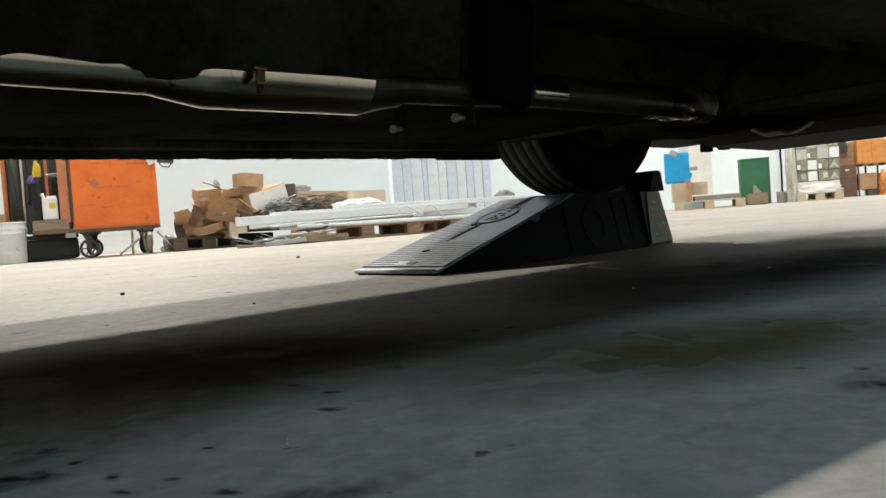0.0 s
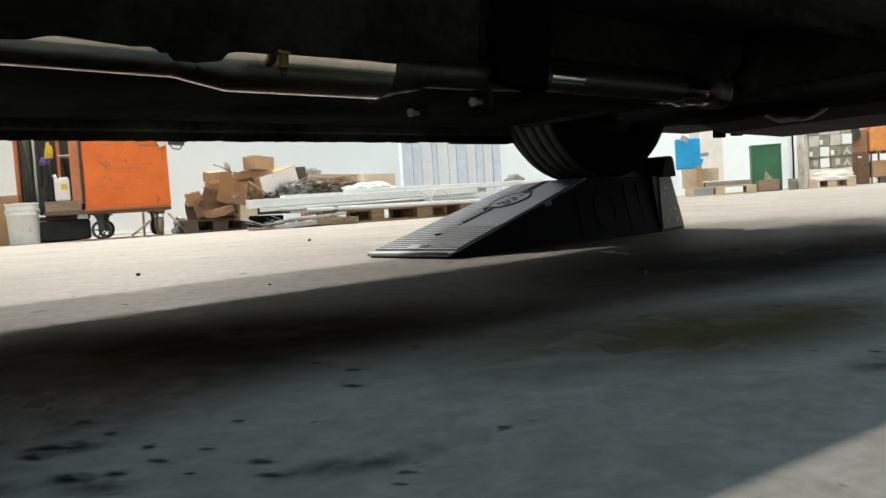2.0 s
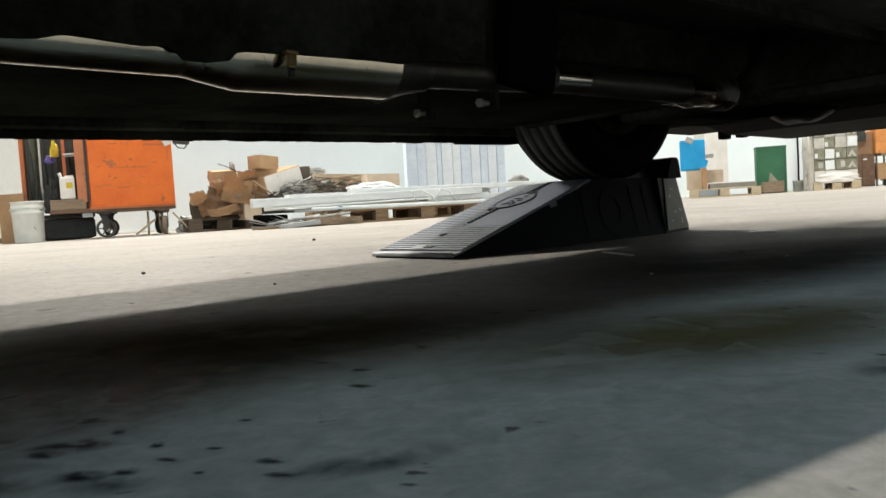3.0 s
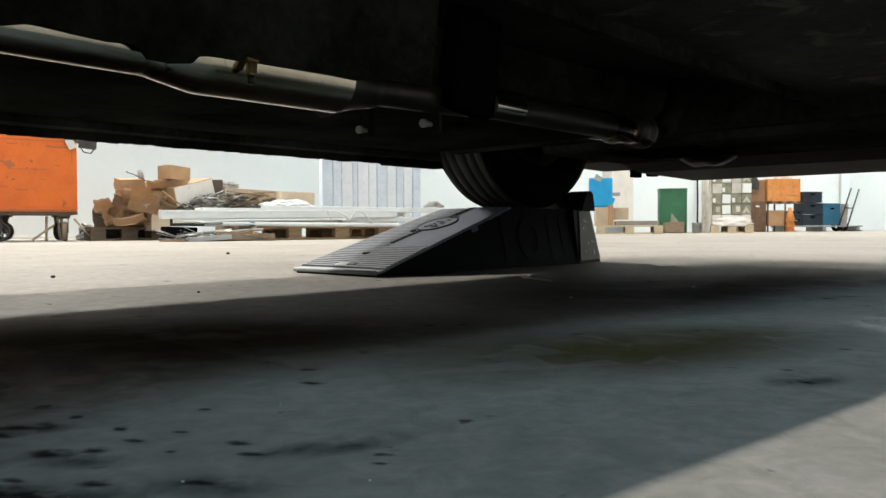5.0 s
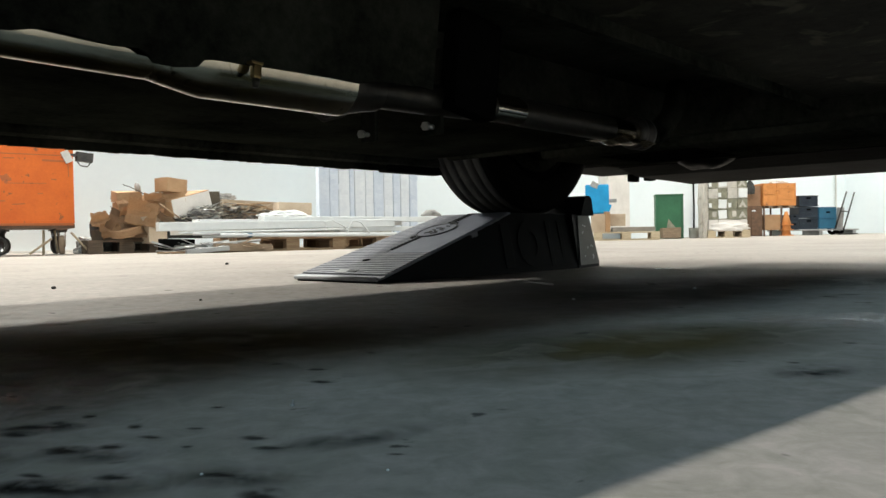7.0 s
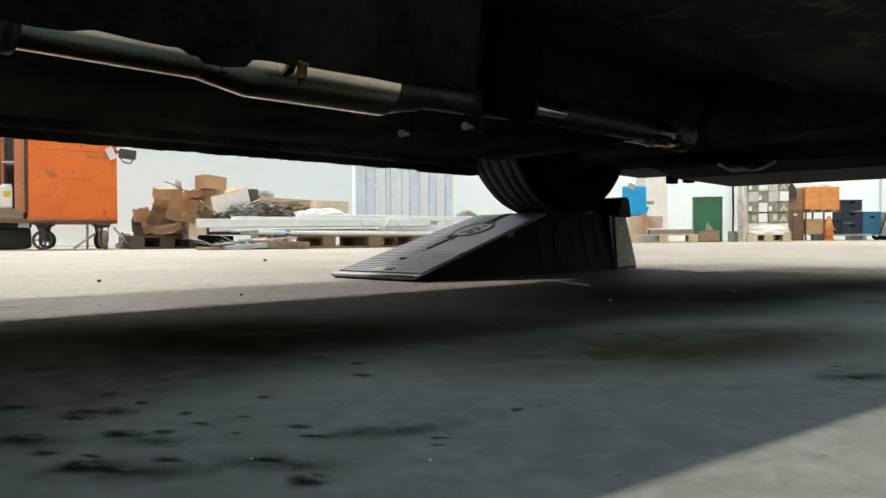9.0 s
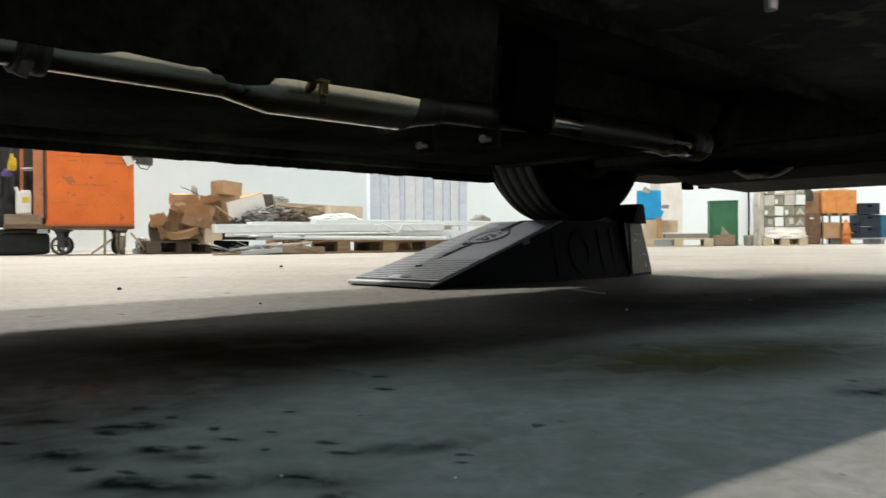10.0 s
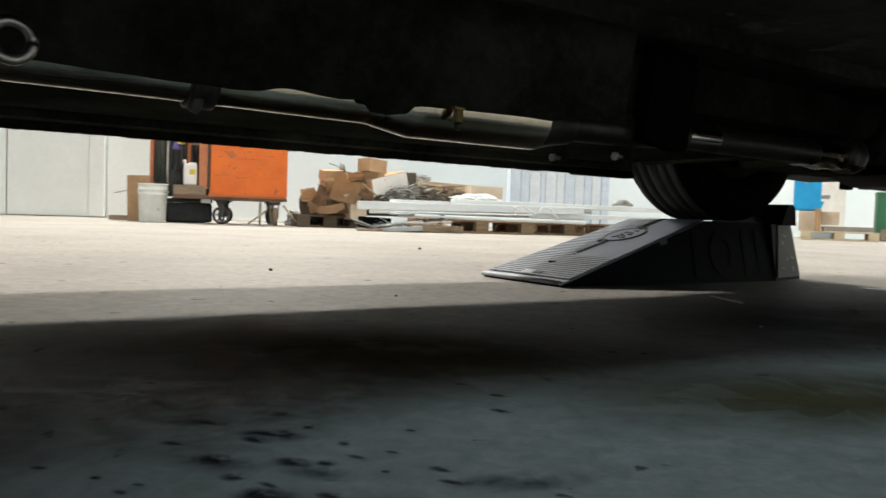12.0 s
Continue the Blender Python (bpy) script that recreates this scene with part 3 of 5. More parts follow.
            v0 = [ringm.verts.new((x, -0.0017, z)) for x, z in r]
            v1 = [ringm.verts.new((x, 0.0017, z)) for x, z in r]
            for q in ((v0[0], v0[1], v0[3], v0[2]), (v1[0], v1[2], v1[3], v1[1]), (v0[0], v0[2], v1[2], v1[0]), (v0[1], v1[1], v1[3], v0[3])):
                ringm.faces.new(q)
        part("flank_rib", ringm, "rubber", t, m=flank(0.664, 0.086))
    for k in range(9):
        f, z = rnd.uniform(0.1, 0.9), rnd.uniform(0.03, 0.15)
        part("scratch", box(0.925 + 0.025 * z / 0.177 + f * 0.13, 0.0050 + 0.0290 * z / 0.177 + f * 0.0286, z, rnd.uniform(0.003, 0.014), 0.0012, rnd.uniform(0.0015, 0.004), 0, rnd.uniform(-50, 50), 14, bevel=0), "white", t)
    # Ragged pale bits along the near edge of the slope.
    worn = bmesh.new()
    for k in range(16):
        x = 0.34 + k * 0.0135 + rnd.uniform(-0.004, 0.004)
        drop = rnd.uniform(0.002, 0.006) + (0.014 if k in (3, 4) else 0.0)
        bm_box(worn, x, near(x) - 0.0002, 0.0175 + (x - 0.012) * tan - drop / 2, rnd.uniform(0.012, 0.018), 0.0016, drop, 0, -rise, 0)
    part("worn_edge", worn, "ramp_deck", t, "ragged pale fringe along the slope's edge")
    return t


ramp = car_ramp(CAR, "black moulded plastic car ramp with ribbed slope")
copy_thing(ramp, CAR @ pose(0.12, -1.51, 0))
copy_thing(ramp, CAR @ pose(-2.52, 0, 0))
copy_thing(ramp, CAR @ pose(-2.52, -1.51, 0))


# ---- the car ----
car = thing("car", "dark car standing on black ramps, seen from beneath", "car", CAR)
MID, HALF = -0.545, 0.872
AXLES = (0.77, -1.75)


def section(s):
    """Half outline of the body at s: (half width, height) from the sill to the roof."""
    low = 0.36 if s > 1.15 else 0.40
    for a in AXLES:
        if abs(s - a) < 0.37:
            low = max(low, 0.486 + math.sqrt(0.37 ** 2 - (s - a) ** 2))
    nose = max(0.0, (s - 1.2) / 0.4)
    tail = max(0.0, (-2.3 - s) / 0.32)
    hw = HALF - 0.16 * nose ** 2 - 0.10 * tail ** 2
    if s > 0.55:
        top, belt = 1.10 - 0.18 * ((s - 0.55) / 1.05) ** 1.5, 1.03 - 0.22 * ((s - 0.55) / 1.05) ** 1.6
    elif s > -0.15:
        k = (0.55 - s) / 0.7
        top, belt = 1.10 + 0.56 * math.sin(k * math.pi / 2), 1.03 + 0.04 * k
    elif s > -1.75:
        top, belt = 1.66 - 0.03 * (s + 0.8) ** 2, 1.07
    else:
        k = (-1.75 - s) / 0.87
        top, belt = 1.63 - 0.45 * k ** 1.3, 1.07
    low = min(low, belt - 0.1)
    return [(hw * 0.975, low), (hw, low + (belt - low) * 0.4), (hw * 0.985, belt - 0.05), (hw * 0.95, belt), (hw * 0.80, belt + (top - belt) * 0.75), (hw * 0.62, top - 0.02), (hw * 0.3, top)]


def car_body():
    bm = bmesh.new()
    rows = []
    n_st = 96
    for i in range(n_st + 1):
        s = -2.62 + i * (1.60 + 2.62) / n_st
        half = section(s)
        rows.append([bm.verts.new((s, MID + y, z)) for y, z in half] + [bm.verts.new((s, MID - y, z)) for y, z in half[::-1]])
    for r0, r1 in zip(rows, rows[1:]):
        for k in range(len(r0) - 1):
            f = bm.faces.new((r0[k], r0[k + 1], r1[k + 1], r1[k]))
            f.smooth = True
    bm.faces.new(rows[0]), bm.faces.new(rows[-1][::-1])
    return bm


def side_glass(s0, s1, sg):
    """A pane that follows the body's side between belt and roof."""
    bm = bmesh.new()
    rows = []
    for i in range(9):
        h = section(s0 + (s1 - s0) * i / 8)
        (y0, z0), (y1, z1) = h[3], h[4]
        col = []
        for k in (0.10, 0.5, 0.97):
            col.append(bm.verts.new((s0 + (s1 - s0) * i / 8, MID + sg * (y0 + (y1 - y0) * k + 0.006), z0 + (z1 - z0) * k + 0.003)))
        rows.append(col)
    for r0, r1 in zip(rows, rows[1:]):
        for k in range(2):
            bm.faces.new((r0[k], r0[k + 1], r1[k + 1], r1[k]))
    bmesh.ops.solidify(bm, geom=bm.faces[:], thickness=0.004)
    return bm


def cross_glass(s0, s1):
    """A pane across the car that follows the body's top between two stations."""
    bm = bmesh.new()
    rows = []
    for i in range(9):
        s = s0 + (s1 - s0) * i / 8
        h = section(s)
        pts = [(y, z) for y, z in h[5:]] + [(-y, z) for y, z in h[5:][::-1]]
        rows.append([bm.verts.new((s + 0.004, MID + y * 1.06, z + 0.008)) for y, z in pts])
    for r0, r1 in zip(rows, rows[1:]):
        for k in range(3):
            bm.faces.new((r0[k], r0[k + 1], r1[k + 1], r1[k]))
    bmesh.ops.solidify(bm, geom=bm.faces[:], thickness=0.004)
    return bm


part("body", car_body(), "paint_car", car)
for sg in (1, -1):
    part("side_window", side_glass(-0.62, 0.10, sg), "glass", car)
    part("side_window", side_glass(-1.55, -0.70, sg), "glass", car)
    part("headlight", box(1.45, MID + sg * 0.58, 0.74, 0.16, 0.26, 0.14, 0, 0, sg * -24, bevel=0.03), "lamp_clear", car)
    part("tail_light", box(-2.52, MID + sg * 0.68, 0.92, 0.14, 0.12, 0.26, 0, 0, sg * 16, bevel=0.02), "lamp_red", car)
    part("door_mirror", box(0.12, MID + sg * 0.93, 1.06, 0.10, 0.18, 0.12, bevel=0.03), "paint_car", car)
    for s in (-0.60, -1.52):
        part("door_handle", box(s, MID + sg * (HALF + 0.004), 0.93, 0.16, 0.03, 0.025, bevel=0.008), "black_plastic", car)
part("windscreen", cross_glass(0.46, -0.10), "glass", car)
part("rear_window", cross_glass(-1.95, -2.48), "glass", car)
part("front_grille", box(1.60, MID, 0.62, 0.03, 0.80, 0.16, bevel=0.01), "black_plastic", car)
part("front_bumper", box(1.56, MID, 0.47, 0.10, 1.30, 0.17, bevel=0.03), "black_plastic", car)
part("rear_bumper", box(-2.62, MID, 0.50, 0.10, 1.50, 0.20, bevel=0.03), "black_plastic", car)
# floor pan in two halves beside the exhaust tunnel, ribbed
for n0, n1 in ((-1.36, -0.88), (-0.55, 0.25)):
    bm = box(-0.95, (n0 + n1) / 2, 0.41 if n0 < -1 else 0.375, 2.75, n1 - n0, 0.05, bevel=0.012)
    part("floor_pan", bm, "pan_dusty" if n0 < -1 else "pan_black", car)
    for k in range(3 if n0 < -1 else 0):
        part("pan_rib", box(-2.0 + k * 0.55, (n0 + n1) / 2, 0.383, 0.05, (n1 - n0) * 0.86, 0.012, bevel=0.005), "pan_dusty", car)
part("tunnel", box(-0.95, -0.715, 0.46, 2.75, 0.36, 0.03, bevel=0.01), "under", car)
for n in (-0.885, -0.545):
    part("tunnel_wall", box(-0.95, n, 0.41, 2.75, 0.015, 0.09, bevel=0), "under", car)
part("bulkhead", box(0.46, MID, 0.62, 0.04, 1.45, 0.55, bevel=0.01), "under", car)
# far sill with its ragged welded flange
bm = box(-0.45, 0.285, 0.372, 1.90, 0.085, 0.085, bevel=0.015)
bm_box(bm, -0.45, 0.275, 0.328, 1.88, 0.008, 0.028)
rnd = random.Random(4)
for k in range(84):
    bm_box(bm, -1.36 + k * 0.0222, 0.275, 0.3168 + 0.0022 * noise.noise(Vector((k * 0.31, 2.0, 0))) + rnd.uniform(-0.0008, 0.0008), 0.024, 0.010, 0.012, 0, rnd.uniform(-3, 3), 0)
part("sill", bm, "under", car)
# near sill: unseen, its flare added to turn the shadow edge on the floor
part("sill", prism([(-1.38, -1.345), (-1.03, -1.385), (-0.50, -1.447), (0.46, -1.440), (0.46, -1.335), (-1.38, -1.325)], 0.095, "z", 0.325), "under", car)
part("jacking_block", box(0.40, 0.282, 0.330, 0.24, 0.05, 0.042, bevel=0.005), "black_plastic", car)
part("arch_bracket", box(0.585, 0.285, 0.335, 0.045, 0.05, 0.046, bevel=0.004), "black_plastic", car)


def flatten(bm):
    """Presses the foot of a tyre flat where it stands."""
    for v in bm.verts:
        if v.co.z < -0.2955:
            v.co.z = -0.2955 - (v.co.z + 0.2955) * 0.05
    return bm


def sidewall(sg):
    prof = [(0.195, 0.092), (0.215, 0.100), (0.262, 0.104), (0.284, 0.096), (0.295, 0.082), (0.2955, 0.074), (0.280, 0.074), (0.195, 0.080)]
    return flatten(lathe([(r, sg * h) for r, h in prof], 72, "y", closed=True))


def tread():
    prof = [(0.280, -0.074), (0.2975, -0.075), (0.299, -0.072)]
    for g in (-0.050, -0.018, 0.018, 0.050):
        prof += [(0.300, g - 0.005), (0.290, g - 0.003), (0.290, g + 0.003), (0.300, g + 0.005)]
    prof += [(0.299, 0.072), (0.2975, 0.075), (0.280, 0.074)]
    return flatten(lathe(prof, 96, "y", closed=True))


def rim():
    bm = lathe([(0.0, 0.02), (0.05, 0.03), (0.06, 0.01), (0.15, 0.005), (0.185, -0.05), (0.198, -0.09), (0.205, -0.092), (0.205, 0.092), (0.198, 0.09), (0.18, 0.05), (0.12, 0.06), (0.06, 0.055), (0.0, 0.055)], 40, "y")
    return bm


GROW, HUB = 1.115, 0.5155
wheel_mesh = None
for a in AXLES:
    for n in (0.172, -1.30):
        flip = 0 if n > 0 else 180
        place = pose(a, n, HUB, 0, 0, flip) @ Matrix.Scale(GROW, 4)
        if wheel_mesh is None:
            w = part("wheel", rim(), "dark_steel", car, m=place)
            rubber = [part("tread", tread(), "tread", w, "grey tread, lightened as lit, with circumferential grooves"), part("sidewall", sidewall(1), "tyre", w, "black sidewall"), part("sidewall", sidewall(-1), "tyre", w, "black sidewall")]
            wheel_mesh = w.data
        else:
            w = new("wheel", wheel_mesh)
            w.parent, w.matrix_local = car, place
            for piece in rubber:
                o = tagged(new(piece.name.split(".")[0], piece.data), piece["label"])
                o.parent = w
        sg = -1 if n > 0 else 1
        part("brake_shield", lathe([(0.0, -0.004), (0.19, -0.004), (0.198, 0.0), (0.19, 0.006), (0.0, 0.006)], 32, "y"), "under", car, m=pose(a, n + sg * 0.092, HUB))
        # liner over the wheel
        bm = bmesh.new()
        pr = []
        for k in range(17):
            ang = math.pi * k / 16
            pr.append([bm.verts.new((a + 0.38 * math.cos(ang), n + o, 0.486 + 0.375 * math.sin(ang))) for o in (-0.14, 0.14)])
        for p0, p1 in zip(pr, pr[1:]):
            bm.faces.new((p0[0], p0[1], p1[1], p1[0]))
        inner = -0.14 if n > 0 else 0.14
        cx = bm.verts.new((a, n + inner, 0.486))
        for p0, p1 in zip(pr, pr[1:]):
            j = 0 if n > 0 else 1
            bm.faces.new((p0[j], p1[j], cx))
        part("wheel_liner", bm, "black_plastic", car)
# front running gear
part("subframe", box(0.72, MID, 0.36, 0.42, 0.86, 0.07, bevel=0.02), "under", car)
for n0, n1 in ((-0.16, 0.09), (-0.93, -1.18)):
    part("control_arm", tube([(0.62, n0, 0.355), (0.76, n1, 0.375)], [0.028, 0.02], 12), "under", car)
    part("drive_shaft", tube([(0.77, n0 + (n0 - n1) * -0.1, 0.47), (0.77, n1, 0.482)], 0.016, 12), "dark_steel", car)
part("sump", box(0.70, -0.42, 0.385, 0.36, 0.34, 0.12, bevel=0.03), "black_plastic", car)
M["wet_black"] = surface("oily_black", (0.004, 0.004, 0.004), (0.01, 0.01, 0.01), 0.45, scale=9, fine=60, bump=0.3, gloss=0.03)
lump = bmesh.new()
bmesh.ops.create_uvsphere(lump, u_segments=28, v_segments=16, radius=1.0)
for v in lump.verts:
    v.co = Vector((v.co.x * 0.11, v.co.y * 0.11, v.co.z * 0.075)) * (1 + 0.12 * noise.noise(v.co * 2.5))
for f in lump.faces:
    f.smooth = True
part("gearbox", lump, "wet_black", car, "oily black gearbox casing", m=pose(0.93, -0.42, 0.375))
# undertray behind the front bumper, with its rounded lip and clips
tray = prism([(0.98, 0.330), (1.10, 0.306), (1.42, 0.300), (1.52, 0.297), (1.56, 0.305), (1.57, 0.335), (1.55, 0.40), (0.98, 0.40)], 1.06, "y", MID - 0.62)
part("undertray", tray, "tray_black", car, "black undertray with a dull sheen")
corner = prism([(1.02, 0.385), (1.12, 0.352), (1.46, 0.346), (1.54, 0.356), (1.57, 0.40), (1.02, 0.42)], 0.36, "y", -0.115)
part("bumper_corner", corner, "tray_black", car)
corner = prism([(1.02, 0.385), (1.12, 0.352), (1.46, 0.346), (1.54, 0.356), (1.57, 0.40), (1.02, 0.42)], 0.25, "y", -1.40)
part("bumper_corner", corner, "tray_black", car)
for n in (0.045, 0.115):
    part("clip", box(1.48, n, 0.335, 0.05, 0.028, 0.035, bevel=0.004), "black_plastic", car)
part("cable", tube([(1.318, -0.05, 0.40), (1.320, -0.05, 0.359), (1.323, -0.05, 0.338), (1.332, -0.05, 0.327), (1.345, -0.05, 0.322), (1.394, -0.05, 0.318), (1.46, -0.05, 0.33)], 0.0028, 8), "wet_black", car, "thin black cable loop")

# ---- exhaust ----
N = -0.72
RING = (-1.2945, 0.2815, 0.0135)
part("exhaust_pipe", tube([(-2.55, N, 0.300), (-1.6, N, 0.292), (-1.2, N, 0.291), (-0.97, N, 0.288), (-0.955, N, 0.288)], 0.0255, 24), "steel", car)
part("catalytic_converter", tube([(-0.965, N, 0.288), (-0.957, N, 0.288), (-0.955, N, 0.288), (-0.952, N, 0.288), (-0.915, N, 0.2885), (-0.910, N, 0.2885), (-0.904, N, 0.2885), (-0.82, N, 0.2885), (-0.735, N, 0.2885)], [0.0255, 0.0260, 0.0268, 0.0275, 0.0352, 0.0359, 0.036, 0.036, 0.036], 40, caps=False), "steel", car, "brushed steel exhaust box")
part("outlet_cone", tube([(-0.735, N, 0.2885), (-0.732, N, 0.2885), (-0.703, N, 0.287), (-0.698, N, 0.287), (-0.68, N, 0.287)], [0.0359, 0.0353, 0.0270, 0.0262, 0.0235], 40, caps=False), "sooty", car, "exhaust box outlet, toned dark past the highlight's end")
RUN = [(-0.69, 0.0, 0.288), (-0.56, 0.0, 0.290), (-0.459, 0.006, 0.2945), (-0.387, 0.009, 0.2950), (-0.11, 0.020, 0.2965), (-0.005, 0.023, 0.2975), (0.03, 0.024, 0.298)]
# Dim and bright lengths paint where the pipe's reflections break off.
for (i0, i1), mat, lb in (((0, 2), "sooty", "exhaust pipe length toned dark where it reflects nothing"), ((2, 3), "steel", "exhaust pipe length kept bright for its highlight"), ((3, 4), "sooty", "exhaust pipe length toned dark where it reflects nothing"), ((4, 5), "steel", "exhaust pipe length kept bright for its highlight"), ((5, 6), "sooty", "exhaust pipe length toned dark where it reflects nothing")):
    part("exhaust_pipe", tube([(x, N + dn, z) for x, dn, z in RUN[i0:i1 + 1]], 0.0205, 24, caps=False), mat, car, lb)
part("front_pipe", tube([(0.02, N + 0.024, 0.298), (0.10, N + 0.03, 0.31), (0.22, N + 0.06, 0.36), (0.34, N + 0.10, 0.46)], 0.022, 20), "under", car)
part("joint_collar", lathe([(0.018, -0.02), (0.030, -0.02), (0.030, -0.008), (0.024, -0.004), (0.024, 0.006), (0.030, 0.010), (0.030, 0.02), (0.018, 0.02)], 24), "dark_steel", car, m=pose(0.0, N + 0.022, 0.298, 0, 90, 0))
fl = bmesh.new()
grid = [[fl.verts.new((-0.10 + 0.0125 * i, -0.03 + 0.012 * j, 0.006 * noise.noise(Vector((i * 0.45, j * 0.7, 2))) + 0.004 * math.sin(i * 0.8))) for i in range(13)] for j in range(6)]
for r0, r1 in zip(grid, grid[1:]):
    for i in range(12):
        fl.faces.new((r0[i], r0[i + 1], r1[i + 1], r1[i]))
bmesh.ops.solidify(fl, geom=fl.faces[:], thickness=0.003)
part("joint_shield", fl, "steel", car, "crumpled bright shield under the joint", m=pose(-0.055, N + 0.01, 0.274))
part("clamp", lathe([(0.0262, -0.012), (0.031, -0.012), (0.031, -0.005), (0.028, -0.003), (0.028, 0.003), (0.031, 0.005), (0.031, 0.012), (0.0262, 0.012)], 28, closed=True), "dark_steel", car, m=pose(-1.135, N, 0.2905, 0, 90, 0))
part("clamp_lug", box(-1.141, N - 0.012, 0.2625, 0.010, 0.014, 0.016, 14, 20, 0, bevel=0.003), "dark_steel", car)
ring = bmesh.new()
bm_tube(ring, [(RING[0] + RING[2] * math.cos(a), N - 0.10, RING[1] + RING[2] * math.sin(a)) for a in [k * math.tau / 24 for k in range(25)]], 0.0042, 10)
part("hanger_ring", ring, "zinc", car, "tarnished steel hanger ring")
part("hanger_rod", tube([(-1.30, N - 0.03, 0.285), (-1.30, N - 0.01, 0.30), (-1.28, N, 0.33), (-1.28, N, 0.45)], 0.005, 8), "dark_steel", car)
# heat shield whose wavy edge hides the top of the pipe
wav = [(-1.62, 0.281), (-1.30, 0.280), (-1.118, 0.2756), (-1.090, 0.2778), (-1.0735, 0.2818), (-1.061, 0.2830), (-1.030, 0.2798), (-1.011, 0.2790), (-0.989, 0.2808), (-0.982, 0.2768), (-0.976, 0.2700), (-0.955, 0.2690), (-0.934, 0.2725), (-0.9265, 0.2797), (-0.916, 0.2812), (-0.873, 0.2827), (-0.833, 0.2839), (-0.7825, 0.2844), (-0.737, 0.2839), (-0.70, 0.290), (-0.62, 0.292), (-0.60, 0.300)]
edge = []
for (s0, z0), (s1, z1) in zip(wav, wav[1:]):
    m_ = max(1, int((s1 - s0) / 0.012))
    edge += [(s0 + (s1 - s0) * i / m_, z0 + (z1 - z0) * i / m_ + 0.0010 * noise.noise(Vector(((s0 + (s1 - s0) * i / m_) * 28, 0.3, 5.0)))) for i in range(m_)]
part("heat_shield", prism(edge + [(-0.60, 0.43), (-1.62, 0.43)], 0.004, "y", N - 0.040), "under", car, "dark heat shield with a wavy edge")
part("shield_strap", box(-0.53, N - 0.025, 0.335, 0.085, 0.03, 0.13, 0, 8, 0, bevel=0.006), "black_plastic", car)
part("sensor_plug", box(-0.8755, N - 0.045, 0.2755, 0.0090, 0.008, 0.014, 0, 4, 0, bevel=0.002), "brass", car, "tarnished brass sensor plug")
part("sensor_cap", box(-0.8762, N - 0.045, 0.2832, 0.0135, 0.010, 0.0030, 0, 4, 0, bevel=0.001), "brass", car)
part("sensor_tail", tube([(-0.8755, N - 0.045, 0.269), (-0.876, N - 0.044, 0.260)], [0.0042, 0.003], 8), "sooty", car)
for s, n, z in ((-0.570, -0.570, 0.262), (-0.587, -0.713, 0.256)):
    bm = tube([(s, n, z), (s + 0.006, n + 0.001, z)], 0.0058, 6)
    bm_tube(bm, [(s + 0.005, n, z), (s + 0.026, n + 0.002, z)], 0.0034, 10)
    part("bolt", bm, "zinc", car, "bright zinc bolt")
    part("bolt_tab", box(s + 0.020, n + 0.002, z + 0.045, 0.006, 0.03, 0.11, bevel=0.001), "under", car)
stud = tube([(-0.606, -1.10, 0.335), (-0.606, -1.10, 0.337), (-0.606, -1.10, 0.41)], [0.005, 0.0065, 0.0065], 14)
part("stud", stud, "zinc", car, "zinc stud hanging from the floor pan")
part("stud_nut", tube([(-0.606, -1.10, 0.349), (-0.606, -1.10, 0.356)], 0.011, 6), "dark_steel", car)
part("brake_line", tube([(-0.60, -0.60, 0.300), (-0.615, -0.585, 0.283), (-0.64, -0.575, 0.275), (-0.655, -0.57, 0.285), (-0.66, -0.57, 0.36)], 0.004, 8), "dark_steel", car)
# ---- things along the back wall ----
def pallet(m, length=1.2, depth=0.8, label="raw wooden pallet lying on the floor", wood="wood"):
    t = thing("pallet", label, "pallet", m, group="pallets along the wall")
    shared = {}

    def piece(nm, mesh, x, y, z, sx, sy, sz):
        if mesh not in shared:
            shared[mesh] = part(nm, box(0, 0, 0, sx, sy, sz, bevel=0.003), wood, t, m=pose(x, y, z)).data
        else:
            o = new(nm, shared[mesh])
            o.parent, o.matrix_local = t, pose(x, y, z)
    for y in (0.05, depth / 2, depth - 0.05):
        piece("bottom_board", "bb", length / 2, y, 0.011, length, 0.10, 0.022)
        for x in (0.072, length / 2, length - 0.072):
            piece("block", "bl", x, y, 0.061, 0.145, 0.098, 0.078)
    for x in (0.072, length / 2, length - 0.072):
        piece("cross_board", "cb", x, depth / 2, 0.111, 0.145, depth, 0.022)
    k = 6
    for i in range(k):
        piece("top_board", "tb", length / 2, 0.06 + i * (depth - 0.12) / (k - 1), 0.133, length, 0.105, 0.022)
    return t


